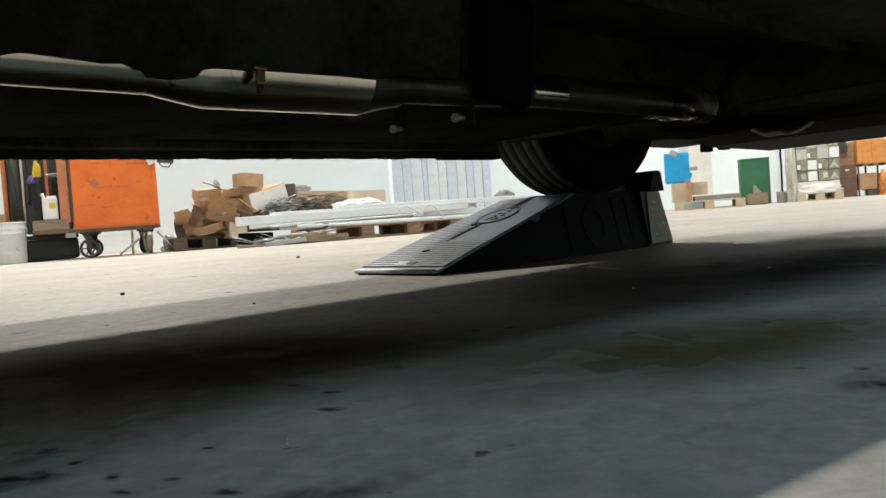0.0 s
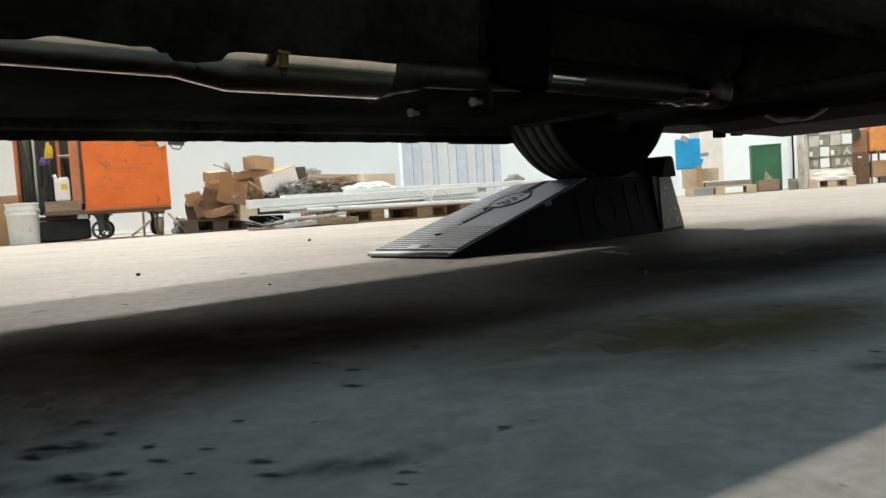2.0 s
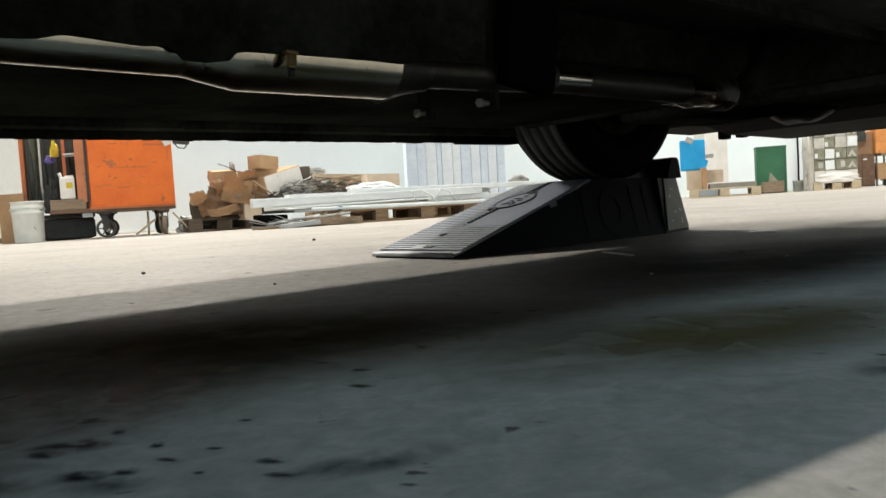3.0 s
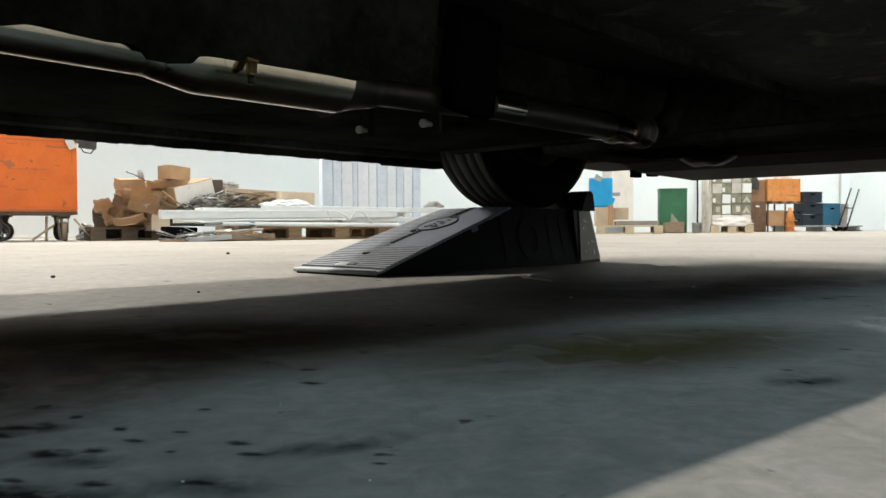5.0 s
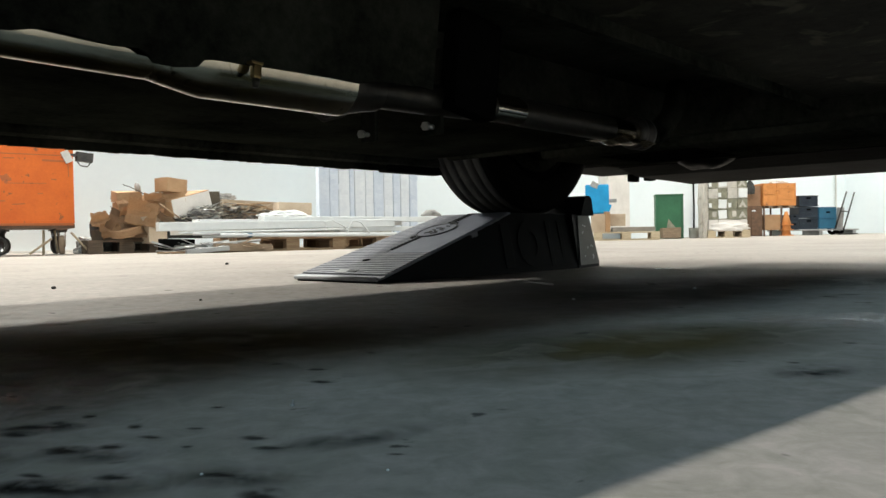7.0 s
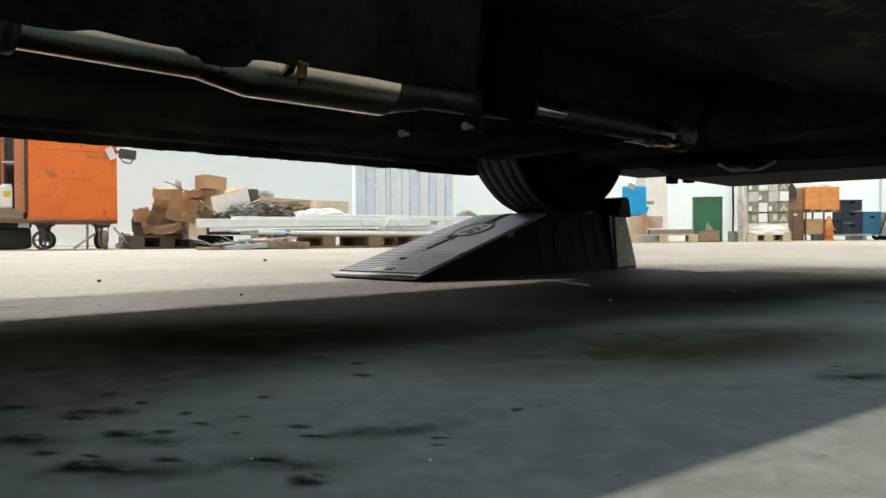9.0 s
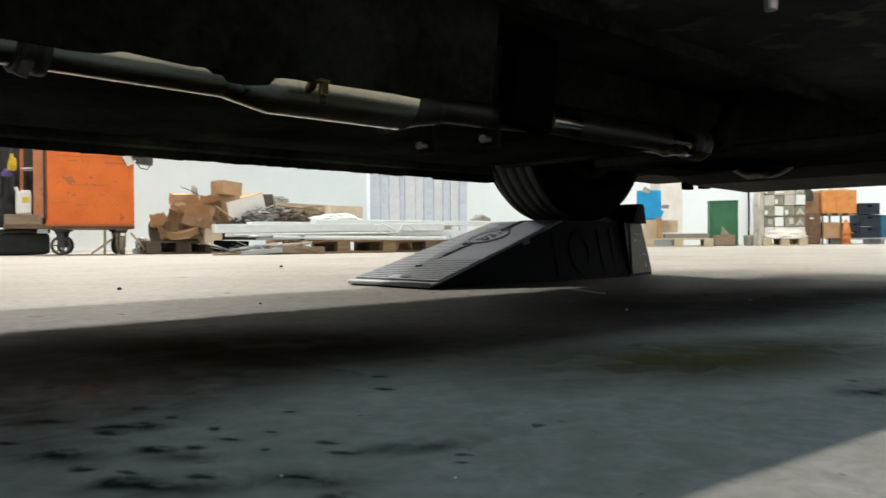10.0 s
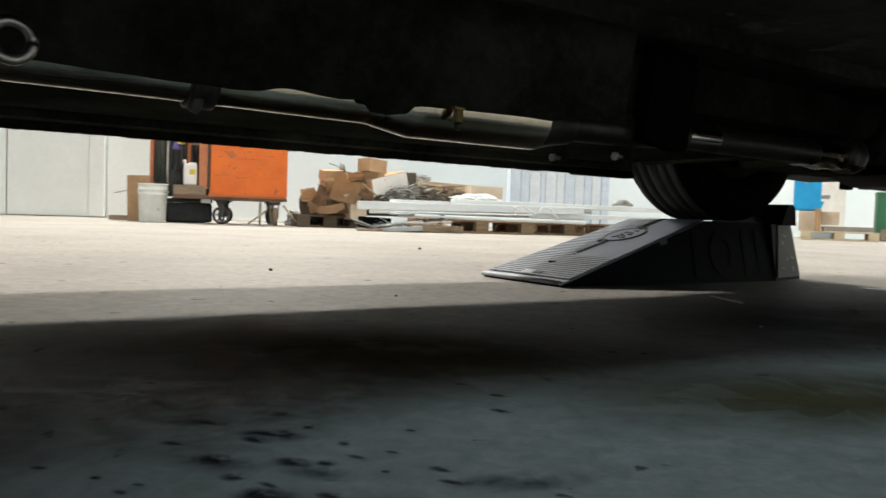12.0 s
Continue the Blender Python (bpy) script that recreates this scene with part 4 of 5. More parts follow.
def carton(m, sx, sy, sz, label, mat="card", flaps=(), tape=True, name="cardboard_box", group=""):
    """A box with its foot at m; flaps: (edge, degrees) of loose top flaps."""
    t = thing(name, label, "box", m, group=group)
    bm = box(0, 0, sz / 2, sx, sy, sz, bevel=0.004, warp=0.006)
    part("body", bm, mat, t)
    if tape and not flaps:
        part("tape", box(0, 0, sz + 0.001, sx * 0.99, 0.05, 0.004, bevel=0), "card_pale", t, "strip of pale packing tape")
    for edge, deg in flaps:
        if edge in "lr":
            sgn = -1 if edge == "l" else 1
            fm = pose(sgn * sx / 2, 0, sz, 0, sgn * deg, 0)
            part("flap", box(sgn * sx * 0.22, 0, 0.002, sx * 0.44, sy * 0.97, 0.005, bevel=0.001, warp=0.004), mat, t, m=fm)
        else:
            sgn = -1 if edge == "f" else 1
            fm = pose(0, sgn * sy / 2, sz, -sgn * deg, 0, 0)
            part("flap", box(0, sgn * sy * 0.22, 0.002, sx * 0.97, sy * 0.44, 0.005, bevel=0.001, warp=0.004), mat, t, m=fm)
    return t


def bucket(m, r, h, label, mat="white_dirty"):
    t = thing("bucket", label, "bucket", m, group="white buckets")
    k = 0.86
    prof = [(0.0, 0.004), (r * k, 0.0), (r * k + 0.004, 0.012), (r * 0.955, h * 0.70), (r * 0.985, h * 0.71), (r * 0.985, h * 0.735), (r * 0.96, h * 0.74), (r * 0.97, h * 0.82), (r * 1.0, h * 0.83), (r * 1.0, h * 0.855), (r * 0.972, h * 0.86), (r * 0.98, h * 0.965), (r * 1.02, h * 0.97), (r * 1.02, h), (r * 0.97, h), (r * 0.93, h * 0.6), (r * k - 0.004, 0.012), (0.0, 0.010)]
    part("shell", lathe(prof, 40), mat, t)
    bail = [(r * 1.01 * math.cos(a), -r * 0.35 * math.sin(a) - r * 0.55 * math.sin(a), h * 0.80 - h * 0.04 * math.sin(a)) for a in [math.pi * i / 16 for i in range(17)]]
    part("bail", tube(bail, 0.003, 6), "grey_metal", t, "thin wire bail handle")
    for sx in (-1, 1):
        part("ear", box(sx * r * 1.0, 0, h * 0.80, 0.012, 0.035, 0.03, bevel=0.003), mat, t)
    return t


bucket(at_hall(0.685, -2.6), 0.158, 0.425, "white plastic bucket with ribbed rim beside the cart")
bucket(at_hall(13.02, -2.0), 0.095, 0.20, "small white pail standing by the green bin")

# flattened carton leaning behind the bucket
t = thing("cardboard_sheet", "brown opened carton standing against the wall", "cardboard", at_hall(0.47, -2.15))
part("sheet", box(0.06, 0, 0.262, 0.25, 0.22, 0.52, bevel=0.003, warp=0.008), "card", t)
part("flap", box(-0.13, -0.02, 0.335, 0.15, 0.2, 0.006, 0, -14, 0, bevel=0.001), "card_pale", t)
solid("plank", box(0.30, -1.7, 0.03, 0.24, 0.14, 0.055, 0, 0, 4), "wood_dark", HALL, "short dark plank lying at the wall", "plank")


# ---- the orange trolley ----
def trolley(m):
    t = thing("tool_trolley", "worn orange steel welding trolley on spoked castors", "trolley", m)
    # deck
    part("deck", box(0.615, 0.42, 0.300, 1.25, 0.84, 0.045, bevel=0.006), "rust", t, "rust-brown steel deck")
    part("deck_edge", box(0.80, -0.006, 0.322, 0.86, 0.012, 0.030, bevel=0.003), "orange_dark", t)
    for i, y in enumerate((0.09, 0.26, 0.43)):
        part("deck_board", box(0.17, y, 0.365, 0.34, 0.155, 0.12, 0, 0, (0.6, -1, 1.2)[i], bevel=0.004), "wood_dark", t, "dirty wooden deck board")
    # cabinet with its panel, seams and scrapes
    part("cabinet_front", box(0.815, 0.012, 0.84, 0.85, 0.018, 1.02, bevel=0.006), "orange", t)
    # Left side and back wear the darker orange, their shade in colour.
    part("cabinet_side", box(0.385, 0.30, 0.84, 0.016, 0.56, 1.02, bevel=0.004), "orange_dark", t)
    part("cabinet_side", box(1.232, 0.30, 0.84, 0.016, 0.56, 1.02, bevel=0.004), "orange", t)
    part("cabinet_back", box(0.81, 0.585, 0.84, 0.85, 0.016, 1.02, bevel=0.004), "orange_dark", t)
    part("cabinet_top", box(0.81, 0.30, 1.36, 0.87, 0.60, 0.018, bevel=0.005), "orange", t)
    part("door_leaf", box(0.318, 0.03, 0.86, 0.105, 0.03, 0.94, 0, 0, -14, bevel=0.006), "orange_dull", t, "folded dull orange door edge")
    # The gap's shade, laid on as a dark strip.
    part("seam", box(0.366, -0.001, 0.86, 0.024, 0.010, 0.94, bevel=0.0), "shadow_dark", t, "dark strip painting the shaded gap by the door")
    for x, z, w, h in ((1.08, 0.985, 0.27, 0.020), (0.64, 1.00, 0.10, 0.011), (0.80, 0.745, 0.36, 0.007), (0.55, 0.56, 0.10, 0.012), (0.72, 0.53, 0.12, 0.010), (0.84, 1.045, 0.72, 0.010), (1.19, 0.90, 0.008, 0.16), (1.05, 0.79, 0.05, 0.012), (0.92, 0.64, 0.05, 0.009)):
        part("scrape", box(x, 0.002, z, w, 0.004, h, 0, random.Random(x).uniform(-4, 4), 0, bevel=0.0015), "orange_dark", t, "dark scraped line in the paint")
    smudge = bmesh.new()
    for k, (x, z, w, h) in enumerate(((0.0, 0.0, 0.075, 0.05), (0.03, -0.02, 0.06, 0.035), (-0.04, 0.012, 0.06, 0.022), (0.01, -0.045, 0.03, 0.03))):
        bm_box(smudge, x, 0, z, w, 0.0012 + 0.0004 * k, h, 0, 25 * k - 30, 0)
    part("smudge", smudge, "orange_dark", t, "dark greasy smudge", m=pose(0.60, 0.0026, 0.80))
    part("bottom_lip", box(0.815, -0.004, 0.345, 0.85, 0.02, 0.03, bevel=0.004), "orange", t)
    # shelf frame beside the cabinet
    for x, y in ((0.135, 0.62), (0.02, 0.62)):
        part("upright", box(x if x > 0.1 else -0.21, y + 0.1, 0.85, 0.028, 0.028, 1.05, bevel=0.003), "orange_dark", t)
    part("shelf", box(0.26, 0.42, 0.925, 0.20, 0.30, 0.014, 0, -3, 0, bevel=0.002), "white", t)
    part("post", box(0.165, 0.30, 0.88, 0.030, 0.030, 1.0, bevel=0.003), "orange_dark", t)
    # castors: two spoked wheels with forks in front, two behind
    for x, y, turn in ((0.51, 0.07, 8), (1.12, 0.06, 80), (0.60, 0.72, 30), (1.14, 0.72, 60)):
        front, solid_wheel = y < 0.5, x > 1
        # Rear right castor is darkened, putting the deck's shade into its colour.
        steel = "rust" if solid_wheel and front else "dark_steel"
        c = part("castor", box(0, 0, 0.266, 0.13, 0.11, 0.018, bevel=0.004), steel, t, m=pose(x, y, 0, 0, 0, turn))
        part("swivel", lathe([(0.0, 0.235), (0.045, 0.235), (0.052, 0.245), (0.052, 0.258), (0.0, 0.258)], 20), "dark_steel", c)
        half = 0.032 if solid_wheel else 0.022
        for side in (-half, half):
            part("fork", prism([(-0.045, 0.245), (0.035, 0.245), (0.030, 0.19), (0.022, 0.092), (0.0, 0.086), (-0.014, 0.10), (-0.020, 0.18)], 0.006, "y", side - 0.003), steel, c)
        wide = 0.024 if solid_wheel else 0.016
        w = lathe([(0.076, -wide), (0.096, -wide), (0.101, -wide * 0.5), (0.101, wide * 0.5), (0.096, wide), (0.076, wide)], 32, "y", closed=True)
        tone = "old_tyre" if solid_wheel and front else "dark_steel"
        at_hub = pose(0.008, 0, 0.102)
        part("wheel_rim", w, tone, c, "iron rim of a castor wheel", m=at_hub)
        for k in range(6):
            a = k * 60
            part("spoke", box(0.050, 0, 0, 0.066, 0.013, 0.012, bevel=0.002), tone, c, m=at_hub @ pose(0, 0, 0, 0, a, 0))
        part("hub", tube([(0, -half, 0), (0, half, 0)], 0.022, 14), tone, c, m=at_hub)
    part("axle_bracket", box(0.345, 0.06, 0.255, 0.10, 0.08, 0.05, bevel=0.004), "grey_metal", t)
    return t


trolley(at_hall(0.90, -2.70))
cyl = thing("gas_cylinder", "grey-green gas cylinder standing on the trolley", "gas cylinder", at_hall(0.75, -2.0, 0.29))
part("bottle", lathe([(0, 0.0), (0.058, 0.0), (0.066, 0.01), (0.066, 1.10), (0.06, 1.16), (0.035, 1.21), (0.02, 1.23), (0.0, 1.23)], 28), "cylinder_green", cyl)
part("guard", lathe([(0.024, 1.225), (0.034, 1.225), (0.034, 1.32), (0.024, 1.32)], 20, closed=True), "grey_metal", cyl)
solid("cylinder_hose", tube([(0.83, -2.08, 1.25), (0.835, -2.1, 0.9), (0.832, -2.1, 0.62), (0.84, -2.1, 0.45)], 0.012, 10), "wrapfilm", HALL, "pale hose hanging beside the gas cylinder", "hose")
solid("trolley_side_panel", box(0.655, -1.95, 0.87, 0.035, 0.28, 0.86, bevel=0.004), "orange_dark", HALL, "narrow orange steel panel behind the cylinder", "panel")


def rag_heap(m, sx, sy, sz, seed, mat, name, label, cat, rough=0.35):
    """Crumpled soft stuff: a dented, folded blob with a flat foot."""
    bm = bmesh.new()
    bmesh.ops.create_icosphere(bm, subdivisions=4, radius=1.0)
    off = Vector((seed * 3.7, seed * 1.3, seed * 2.1))
    for v in bm.verts:
        p = v.co.copy()
        k = 1 + rough * (noise.noise(p * 2.2 + off) + 0.6 * abs(noise.noise(p * 5.0 + off)) + 0.35 * noise.noise(p * 11 + off))
        p *= k
        v.co = Vector((p.x * sx, p.y * sy, max(p.z, -0.55) * sz + 0.55 * sz))
    return solid(name, bm, mat, m, label, cat)


rag_heap(at_hall(0.92, -2.05, 0.30), 0.075, 0.10, 0.23, 2, "shadow_dark", "work_jacket", "dark crumpled work cloth on the trolley", "cloth")
rag_heap(at_hall(0.98, -2.35, 0.90), 0.038, 0.05, 0.10, 3, "yellow", "yellow_glove", "yellow rubber glove hung on the trolley", "glove")
rag_heap(at_hall(0.93, -2.30, 0.84), 0.045, 0.05, 0.05, 5, "violet", "blue_rag", "violet-blue rag tucked beside the glove", "rag")
can = thing("jerry_can", "cream plastic jerry can on the trolley deck", "can", at_hall(1.075, -2.58, 0.425))
part("body", box(0, 0, 0.12, 0.145, 0.16, 0.235, bevel=0.022), "card_white", can)
part("grip", box(0.02, 0, 0.245, 0.09, 0.03, 0.022, bevel=0.008), "card_white", can)
part("spout", tube([(-0.05, 0, 0.225), (-0.068, 0, 0.285)], 0.018, 12), "card_white", can)
part("label", box(0.02, -0.081, 0.15, 0.06, 0.003, 0.06, bevel=0), "yellow", can, "yellow printed label")
fl = thing("floodlight", "black floodlight with white lens fixed to the trolley corner", "floodlight", at_hall(2.16, -2.62, -0.035))
part("housing", box(0.10, 0, 1.075, 0.17, 0.09, 0.10, 0, 6, 0, bevel=0.008), "dark_steel", fl)
part("lens", box(-0.085, -0.11, 1.065, 0.08, 0.02, 0.13, 0, -25, 0, bevel=0.005), "lamp_glass", fl, "pale floodlight glass")
part("bracket", tube([(0.16, 0, 1.02), (0.13, 0, 0.975), (0.06, 0, 0.985), (0.03, 0, 1.03)], 0.006, 8), "black_plastic", fl)
part("arm", box(-0.03, -0.03, 1.09, 0.10, 0.16, 0.02, bevel=0.003), "dark_steel", fl)
st = thing("trestle", "low raw-wood trestle standing behind the trolley", "trestle", at_hall(0, 0))
for p, q in (((1.713, -2.62, 0.012), (1.93, -2.58, 0.170)), ((1.852, -2.56, 0.0), (1.856, -2.56, 0.262)), ((2.292, -2.66, 0.012), (2.108, -2.64, 0.235)), ((2.02, -2.30, 0.012), (1.99, -2.30, 0.26))):
    part("leg", tube([p, q], 0.0125, 6), "wood_pale", st)

# Added dark backing, so the wall does not show through the clutter.
cover = thing("trolley_cover", "dark backing added for clutter behind the gas cylinder", "tarpaulin", at_hall(0.98, -1.98, 0.33))
part("sheet", box(0, 0, 0.47, 0.60, 0.10, 0.94, bevel=0.03, warp=0.02), "shadow_dark", cover)
for k in range(5):
    part("fold", tube([(-0.24 + k * 0.115, -0.055, 0.02), (-0.235 + k * 0.12, -0.07, 0.40), (-0.25 + k * 0.118, -0.06, 0.90)], [0.03, 0.035, 0.02], 8), "shadow_dark", cover)
# Dark block added to fill the shaded space below the deck.
ub = thing("tool_box", "dark block painting the shade under the trolley deck", "tool box", at_hall(1.06, -2.28))
part("body", box(0.01, 0, 0.118, 0.50, 0.36, 0.23, bevel=0.035, warp=0.012), "shadow_dark", ub)
part("lid", box(0.01, 0, 0.251, 0.51, 0.37, 0.042, bevel=0.014, warp=0.006), "shadow_dark", ub)


def bent_card(u, v, z, w, h, lean, tip, turn, mat, seed, curl=0.03, label="torn bent cardboard piece in the heap", name="torn_cardboard"):
    """A torn sheet of carton: curled, with a ragged rim and one corner folded over."""
    r = random.Random(seed)
    bm = bmesh.new()
    nx, ny = 9, 6
    rows = []
    for b in range(ny):
        row = []
        for a in range(nx):
            fx, fy = a / (nx - 1) - 0.5, b / (ny - 1) - 0.5
            edge = 1.0 if a in (0, nx - 1) or b in (0, ny - 1) else 0.0
            x = w * fx * (1 - 0.25 * (fy + 0.5) * (seed % 3 == 0)) + edge * r.uniform(-0.009, 0.009)
            y = h * fy + edge * r.uniform(-0.009, 0.009)
            fold = max(0.0, fx + fy - 0.55) * 0.5
            row.append(bm.verts.new((x, y, curl * (4 * fx * fx - 0.5) + curl * 0.8 * math.sin(5 * fy + seed) - fold * h + r.uniform(-0.002, 0.002))))
        rows.append(row)
    for r0, r1 in zip(rows, rows[1:]):
        for a in range(nx - 1):
            bm.faces.new((r0[a], r0[a + 1], r1[a + 1], r1[a]))
    bmesh.ops.solidify(bm, geom=bm.faces[:], thickness=0.005)
    return solid(name, bm, mat, at_hall(u, v, z) @ pose(0, 0, 0, 0, tip, turn) @ pose(0, 0, 0, lean, 0, 0), label, "cardboard", group="torn cardboard in the heap")


for k, (u, v, z, w, h, lean, tip, turn, mat) in enumerate((
        (2.735, -3.10, 0.425, 0.31, 0.27, 78, 12, -8, "card"), (2.32, -3.08, 0.375, 0.21, 0.12, 62, -16, 6, "card"), (2.56, -3.16, 0.225, 0.33, 0.12, 30, -11, 5, "card"),
        (2.50, -3.02, 0.36, 0.20, 0.24, 80, 20, 14, "card_dark"), (2.43, -3.00, 0.27, 0.22, 0.18, 74, -24, -10, "card"), (2.66, -3.06, 0.24, 0.26, 0.16, 66, 8, 4, "card_dark"),
        (2.90, -2.98, 0.505, 0.20, 0.17, 70, 6, -20, "card"), (2.88, -3.00, 0.60, 0.24, 0.10, 55, -9, 10, "card"),
        (2.83, -3.08, 0.36, 0.16, 0.15, 76, -34, 0, "card_pale"), (2.58, -2.99, 0.47, 0.15, 0.20, 82, -12, 20, "card"), (2.99, -3.08, 0.385, 0.20, 0.10, 64, 24, 0, "card_dark"))):
    bent_card(u, v, z, w, h, lean, tip, turn, mat, 11 + k)

# ---- heap of packaging ----
pallet(at_hall(2.22, -3.0), 0.75, 0.8, "dark wooden pallet under a heap of cartons", "wood_brown_dark")
pallet(at_hall(3.42, -4.1), 1.2, 0.8, "raw wooden pallet carrying long white profiles")
pallet(at_hall(4.64, -3.80), 1.2, 0.8, "raw wooden pallet carrying long white profiles")
carton(at_hall(2.55, -2.75, 0.145, 9), 0.42, 0.34, 0.11, "crushed cardboard box low in the heap, darkened as shade", "card_brown_shade")
carton(at_hall(2.665, -2.78, 0.24, 4), 0.25, 0.30, 0.31, "brown cardboard box with open flaps", flaps=(("l", 125),))
carton(at_hall(2.655, -2.76, 0.555, 3) @ pose(0, 0, 0, 6, -2, 0), 0.26, 0.24, 0.115, "flat brown cardboard box", flaps=(("b", 60),))
carton(at_hall(2.40, -2.70, 0.28, -14) @ pose(0, 0, 0, 0, 8, 0), 0.18, 0.26, 0.14, "brown cardboard box with a flap hanging out", flaps=(("l", 125), ("f", 100)))
carton(at_hall(2.93, -2.75, 0.40, 8) @ pose(0, 0, 0, 0, 12, 0), 0.28, 0.28, 0.21, "brown cardboard box tipped on its side", flaps=(("l", 70),))
wb = carton(at_hall(3.245, -2.74, 0.435, 27) @ pose(0, 0, 0, 0, -14, 0), 0.56, 0.40, 0.20, "long white-faced cardboard box lying tilted on the heap", "card_white", tape=False)
part("end_face", box(-0.2845, 0, 0.10, 0.010, 0.396, 0.198, bevel=0.002), "card", wb, "brown bare end of the box")
part("top_face", box(0, 0, 0.2035, 0.562, 0.40, 0.008, bevel=0.002), "card", wb, "brown bare top of the box")
carton(at_hall(3.09, -2.9, 0.662, 27) @ pose(0, 0, 0, 0, 3, 0), 0.27, 0.20, 0.150, "small sealed cardboard box on top of the heap")
carton(at_hall(3.06, -2.82, 0.545, -9) @ pose(0, 0, 0, 0, -5, 0), 0.38, 0.26, 0.11, "crushed flat cardboard box under the top carton", flaps=(("l", 115),))
carton(at_hall(3.585, -2.6, 0.50, -6), 0.23, 0.22, 0.19, "dark brown cardboard box in the heap", "card_brown_shade", tape=False)
carton(at_hall(4.12, -2.62, 0.45, 3) @ pose(0, 0, 0, 0, 2, 0), 0.86, 0.26, 0.135, "long pale cardboard box in the heap", "card_pale", tape=False)
carton(at_hall(4.46, -3.02, 0.40, -3), 0.40, 0.24, 0.15, "sealed pale cardboard box beside the film", "card_pale")
carton(at_hall(2.87, -3.02, 0.10, 9) @ pose(0, 0, 0, 0, 4, 0), 0.20, 0.20, 0.19, "pale cardboard box end under the profiles", "card_pale", flaps=(("f", 115),))
# Dark filler inside the heap, added as shade between the cartons.
solid("heap_core", box(3.45, -2.55, 0.27, 2.2, 0.55, 0.25, bevel=0.05, warp=0.05), "shadow_dark", HALL, "dark block filling the heap with shade", "waste")


def scrap_pile(name, label, mat, count, u0, u1, v0, v1, z0, z1, long, seed, wide=0.024):
    """Loose strips of film and offcuts thrown over one another, higher in the middle."""
    r = random.Random(seed)
    bm = bmesh.new()
    for k in range(count):
        f = r.random()
        u, v = u0 + (u1 - u0) * f, r.uniform(v0, v1)
        z = z0 + (z1 - z0) * math.sin(math.pi * (0.06 + 0.66 * f)) * r.uniform(0.15, 1.0)
        ln, wd = long * r.uniform(0.5, 1.2), wide * r.uniform(0.4, 1.2)
        m = HALL @ pose(u, v, z, r.uniform(-50, 50), r.uniform(-24, 24), r.uniform(-35, 35))
        rows = []
        bend, twist = wide * r.uniform(-2.0, 2.0), r.uniform(-0.8, 0.8)
        for a in range(6):
            fx = a / 5 - 0.5
            c, sn = math.cos(twist * fx * 2), math.sin(twist * fx * 2)
            rows.append([bm.verts.new(m @ Vector((ln * fx, sd * wd * c, bend * (1 - 4 * fx * fx) + sd * wd * sn))) for sd in (-1, 1)])
        for q0, q1 in zip(rows, rows[1:]):
            bm.faces.new((q0[0], q0[1], q1[1], q1[0]))
    bmesh.ops.solidify(bm, geom=bm.faces[:], thickness=0.003)
    return solid(name, bm, mat, ONE, label, "scraps", kind="stuff")


scrap_pile("film_scraps", "crumpled dark grey film strips in the heap", "film", 120, 3.10, 3.80, -3.06, -2.80, 0.33, 0.54, 0.20, 7, 0.014)
scrap_pile("film_scraps", "pale crumpled film strips in the heap", "wrapfilm", 70, 3.15, 3.85, -3.08, -2.85, 0.34, 0.52, 0.16, 8, 0.014)
scrap_pile("offcut_scraps", "thin grey and brown offcut strips in the heap", "slab", 34, 3.65, 4.25, -3.06, -2.85, 0.36, 0.53, 0.28, 9, 0.012)
scrap_pile("offcut_scraps", "thin pale offcut strips in the heap", "card_pale", 44, 3.68, 4.25, -3.08, -2.88, 0.36, 0.53, 0.26, 10, 0.012)
scrap_pile("metal_offcuts", "grey metal offcut strips lying before the pallets", "grey_metal", 26, 2.74, 3.45, -4.36, -4.16, 0.012, 0.10, 0.42, 14, 0.010)
scrap_pile("metal_offcuts", "pale offcut strips lying before the pallets", "card_pale", 10, 2.85, 3.6, -4.34, -4.2, 0.012, 0.07, 0.36, 15, 0.010)
rag_heap(at_hall(3.45, -2.88, 0.34), 0.26, 0.13, 0.075, 7, "film", "plastic_film", "crumpled grey plastic film in the heap", "film", 0.6)
rag_heap(at_hall(3.92, -2.86, 0.36), 0.26, 0.12, 0.07, 13, "film", "plastic_film", "crumpled grey plastic film in the heap", "film", 0.6)
rag_heap(at_hall(3.80, -2.62, 0.60), 0.09, 0.05, 0.045, 19, "film", "plastic_film", "crumpled grey plastic film in the heap", "film", 0.6)
rag_heap(at_hall(2.40, -2.35, 0.0), 0.20, 0.25, 0.13, 23, "film", "dust_sheet", "grey crumpled sheet at the foot of the heap", "sheet", 0.4)
rag_heap(at_hall(4.30, -3.18, 0.335), 0.30, 0.12, 0.075, 29, "white", "foam_sheet", "white crumpled foam sheet over the profiles", "foam", 0.3)
solid("wire_hook", tube([(2.592, -2.9, 0.742), (2.61, -2.9, 0.728), (2.66, -2.9, 0.715), (2.74, -2.9, 0.675), (2.81, -2.88, 0.64)], 0.005, 6), "dark_steel", HALL, "thin bent wire sticking out of the heap", "wire")
solid("paper_twist", tube([(2.78, -2.75, 0.66), (2.77, -2.75, 0.73), (2.755, -2.75, 0.77)], [0.03, 0.034, 0.015], 8), "film", HALL, "grey twisted paper end in the heap", "paper")
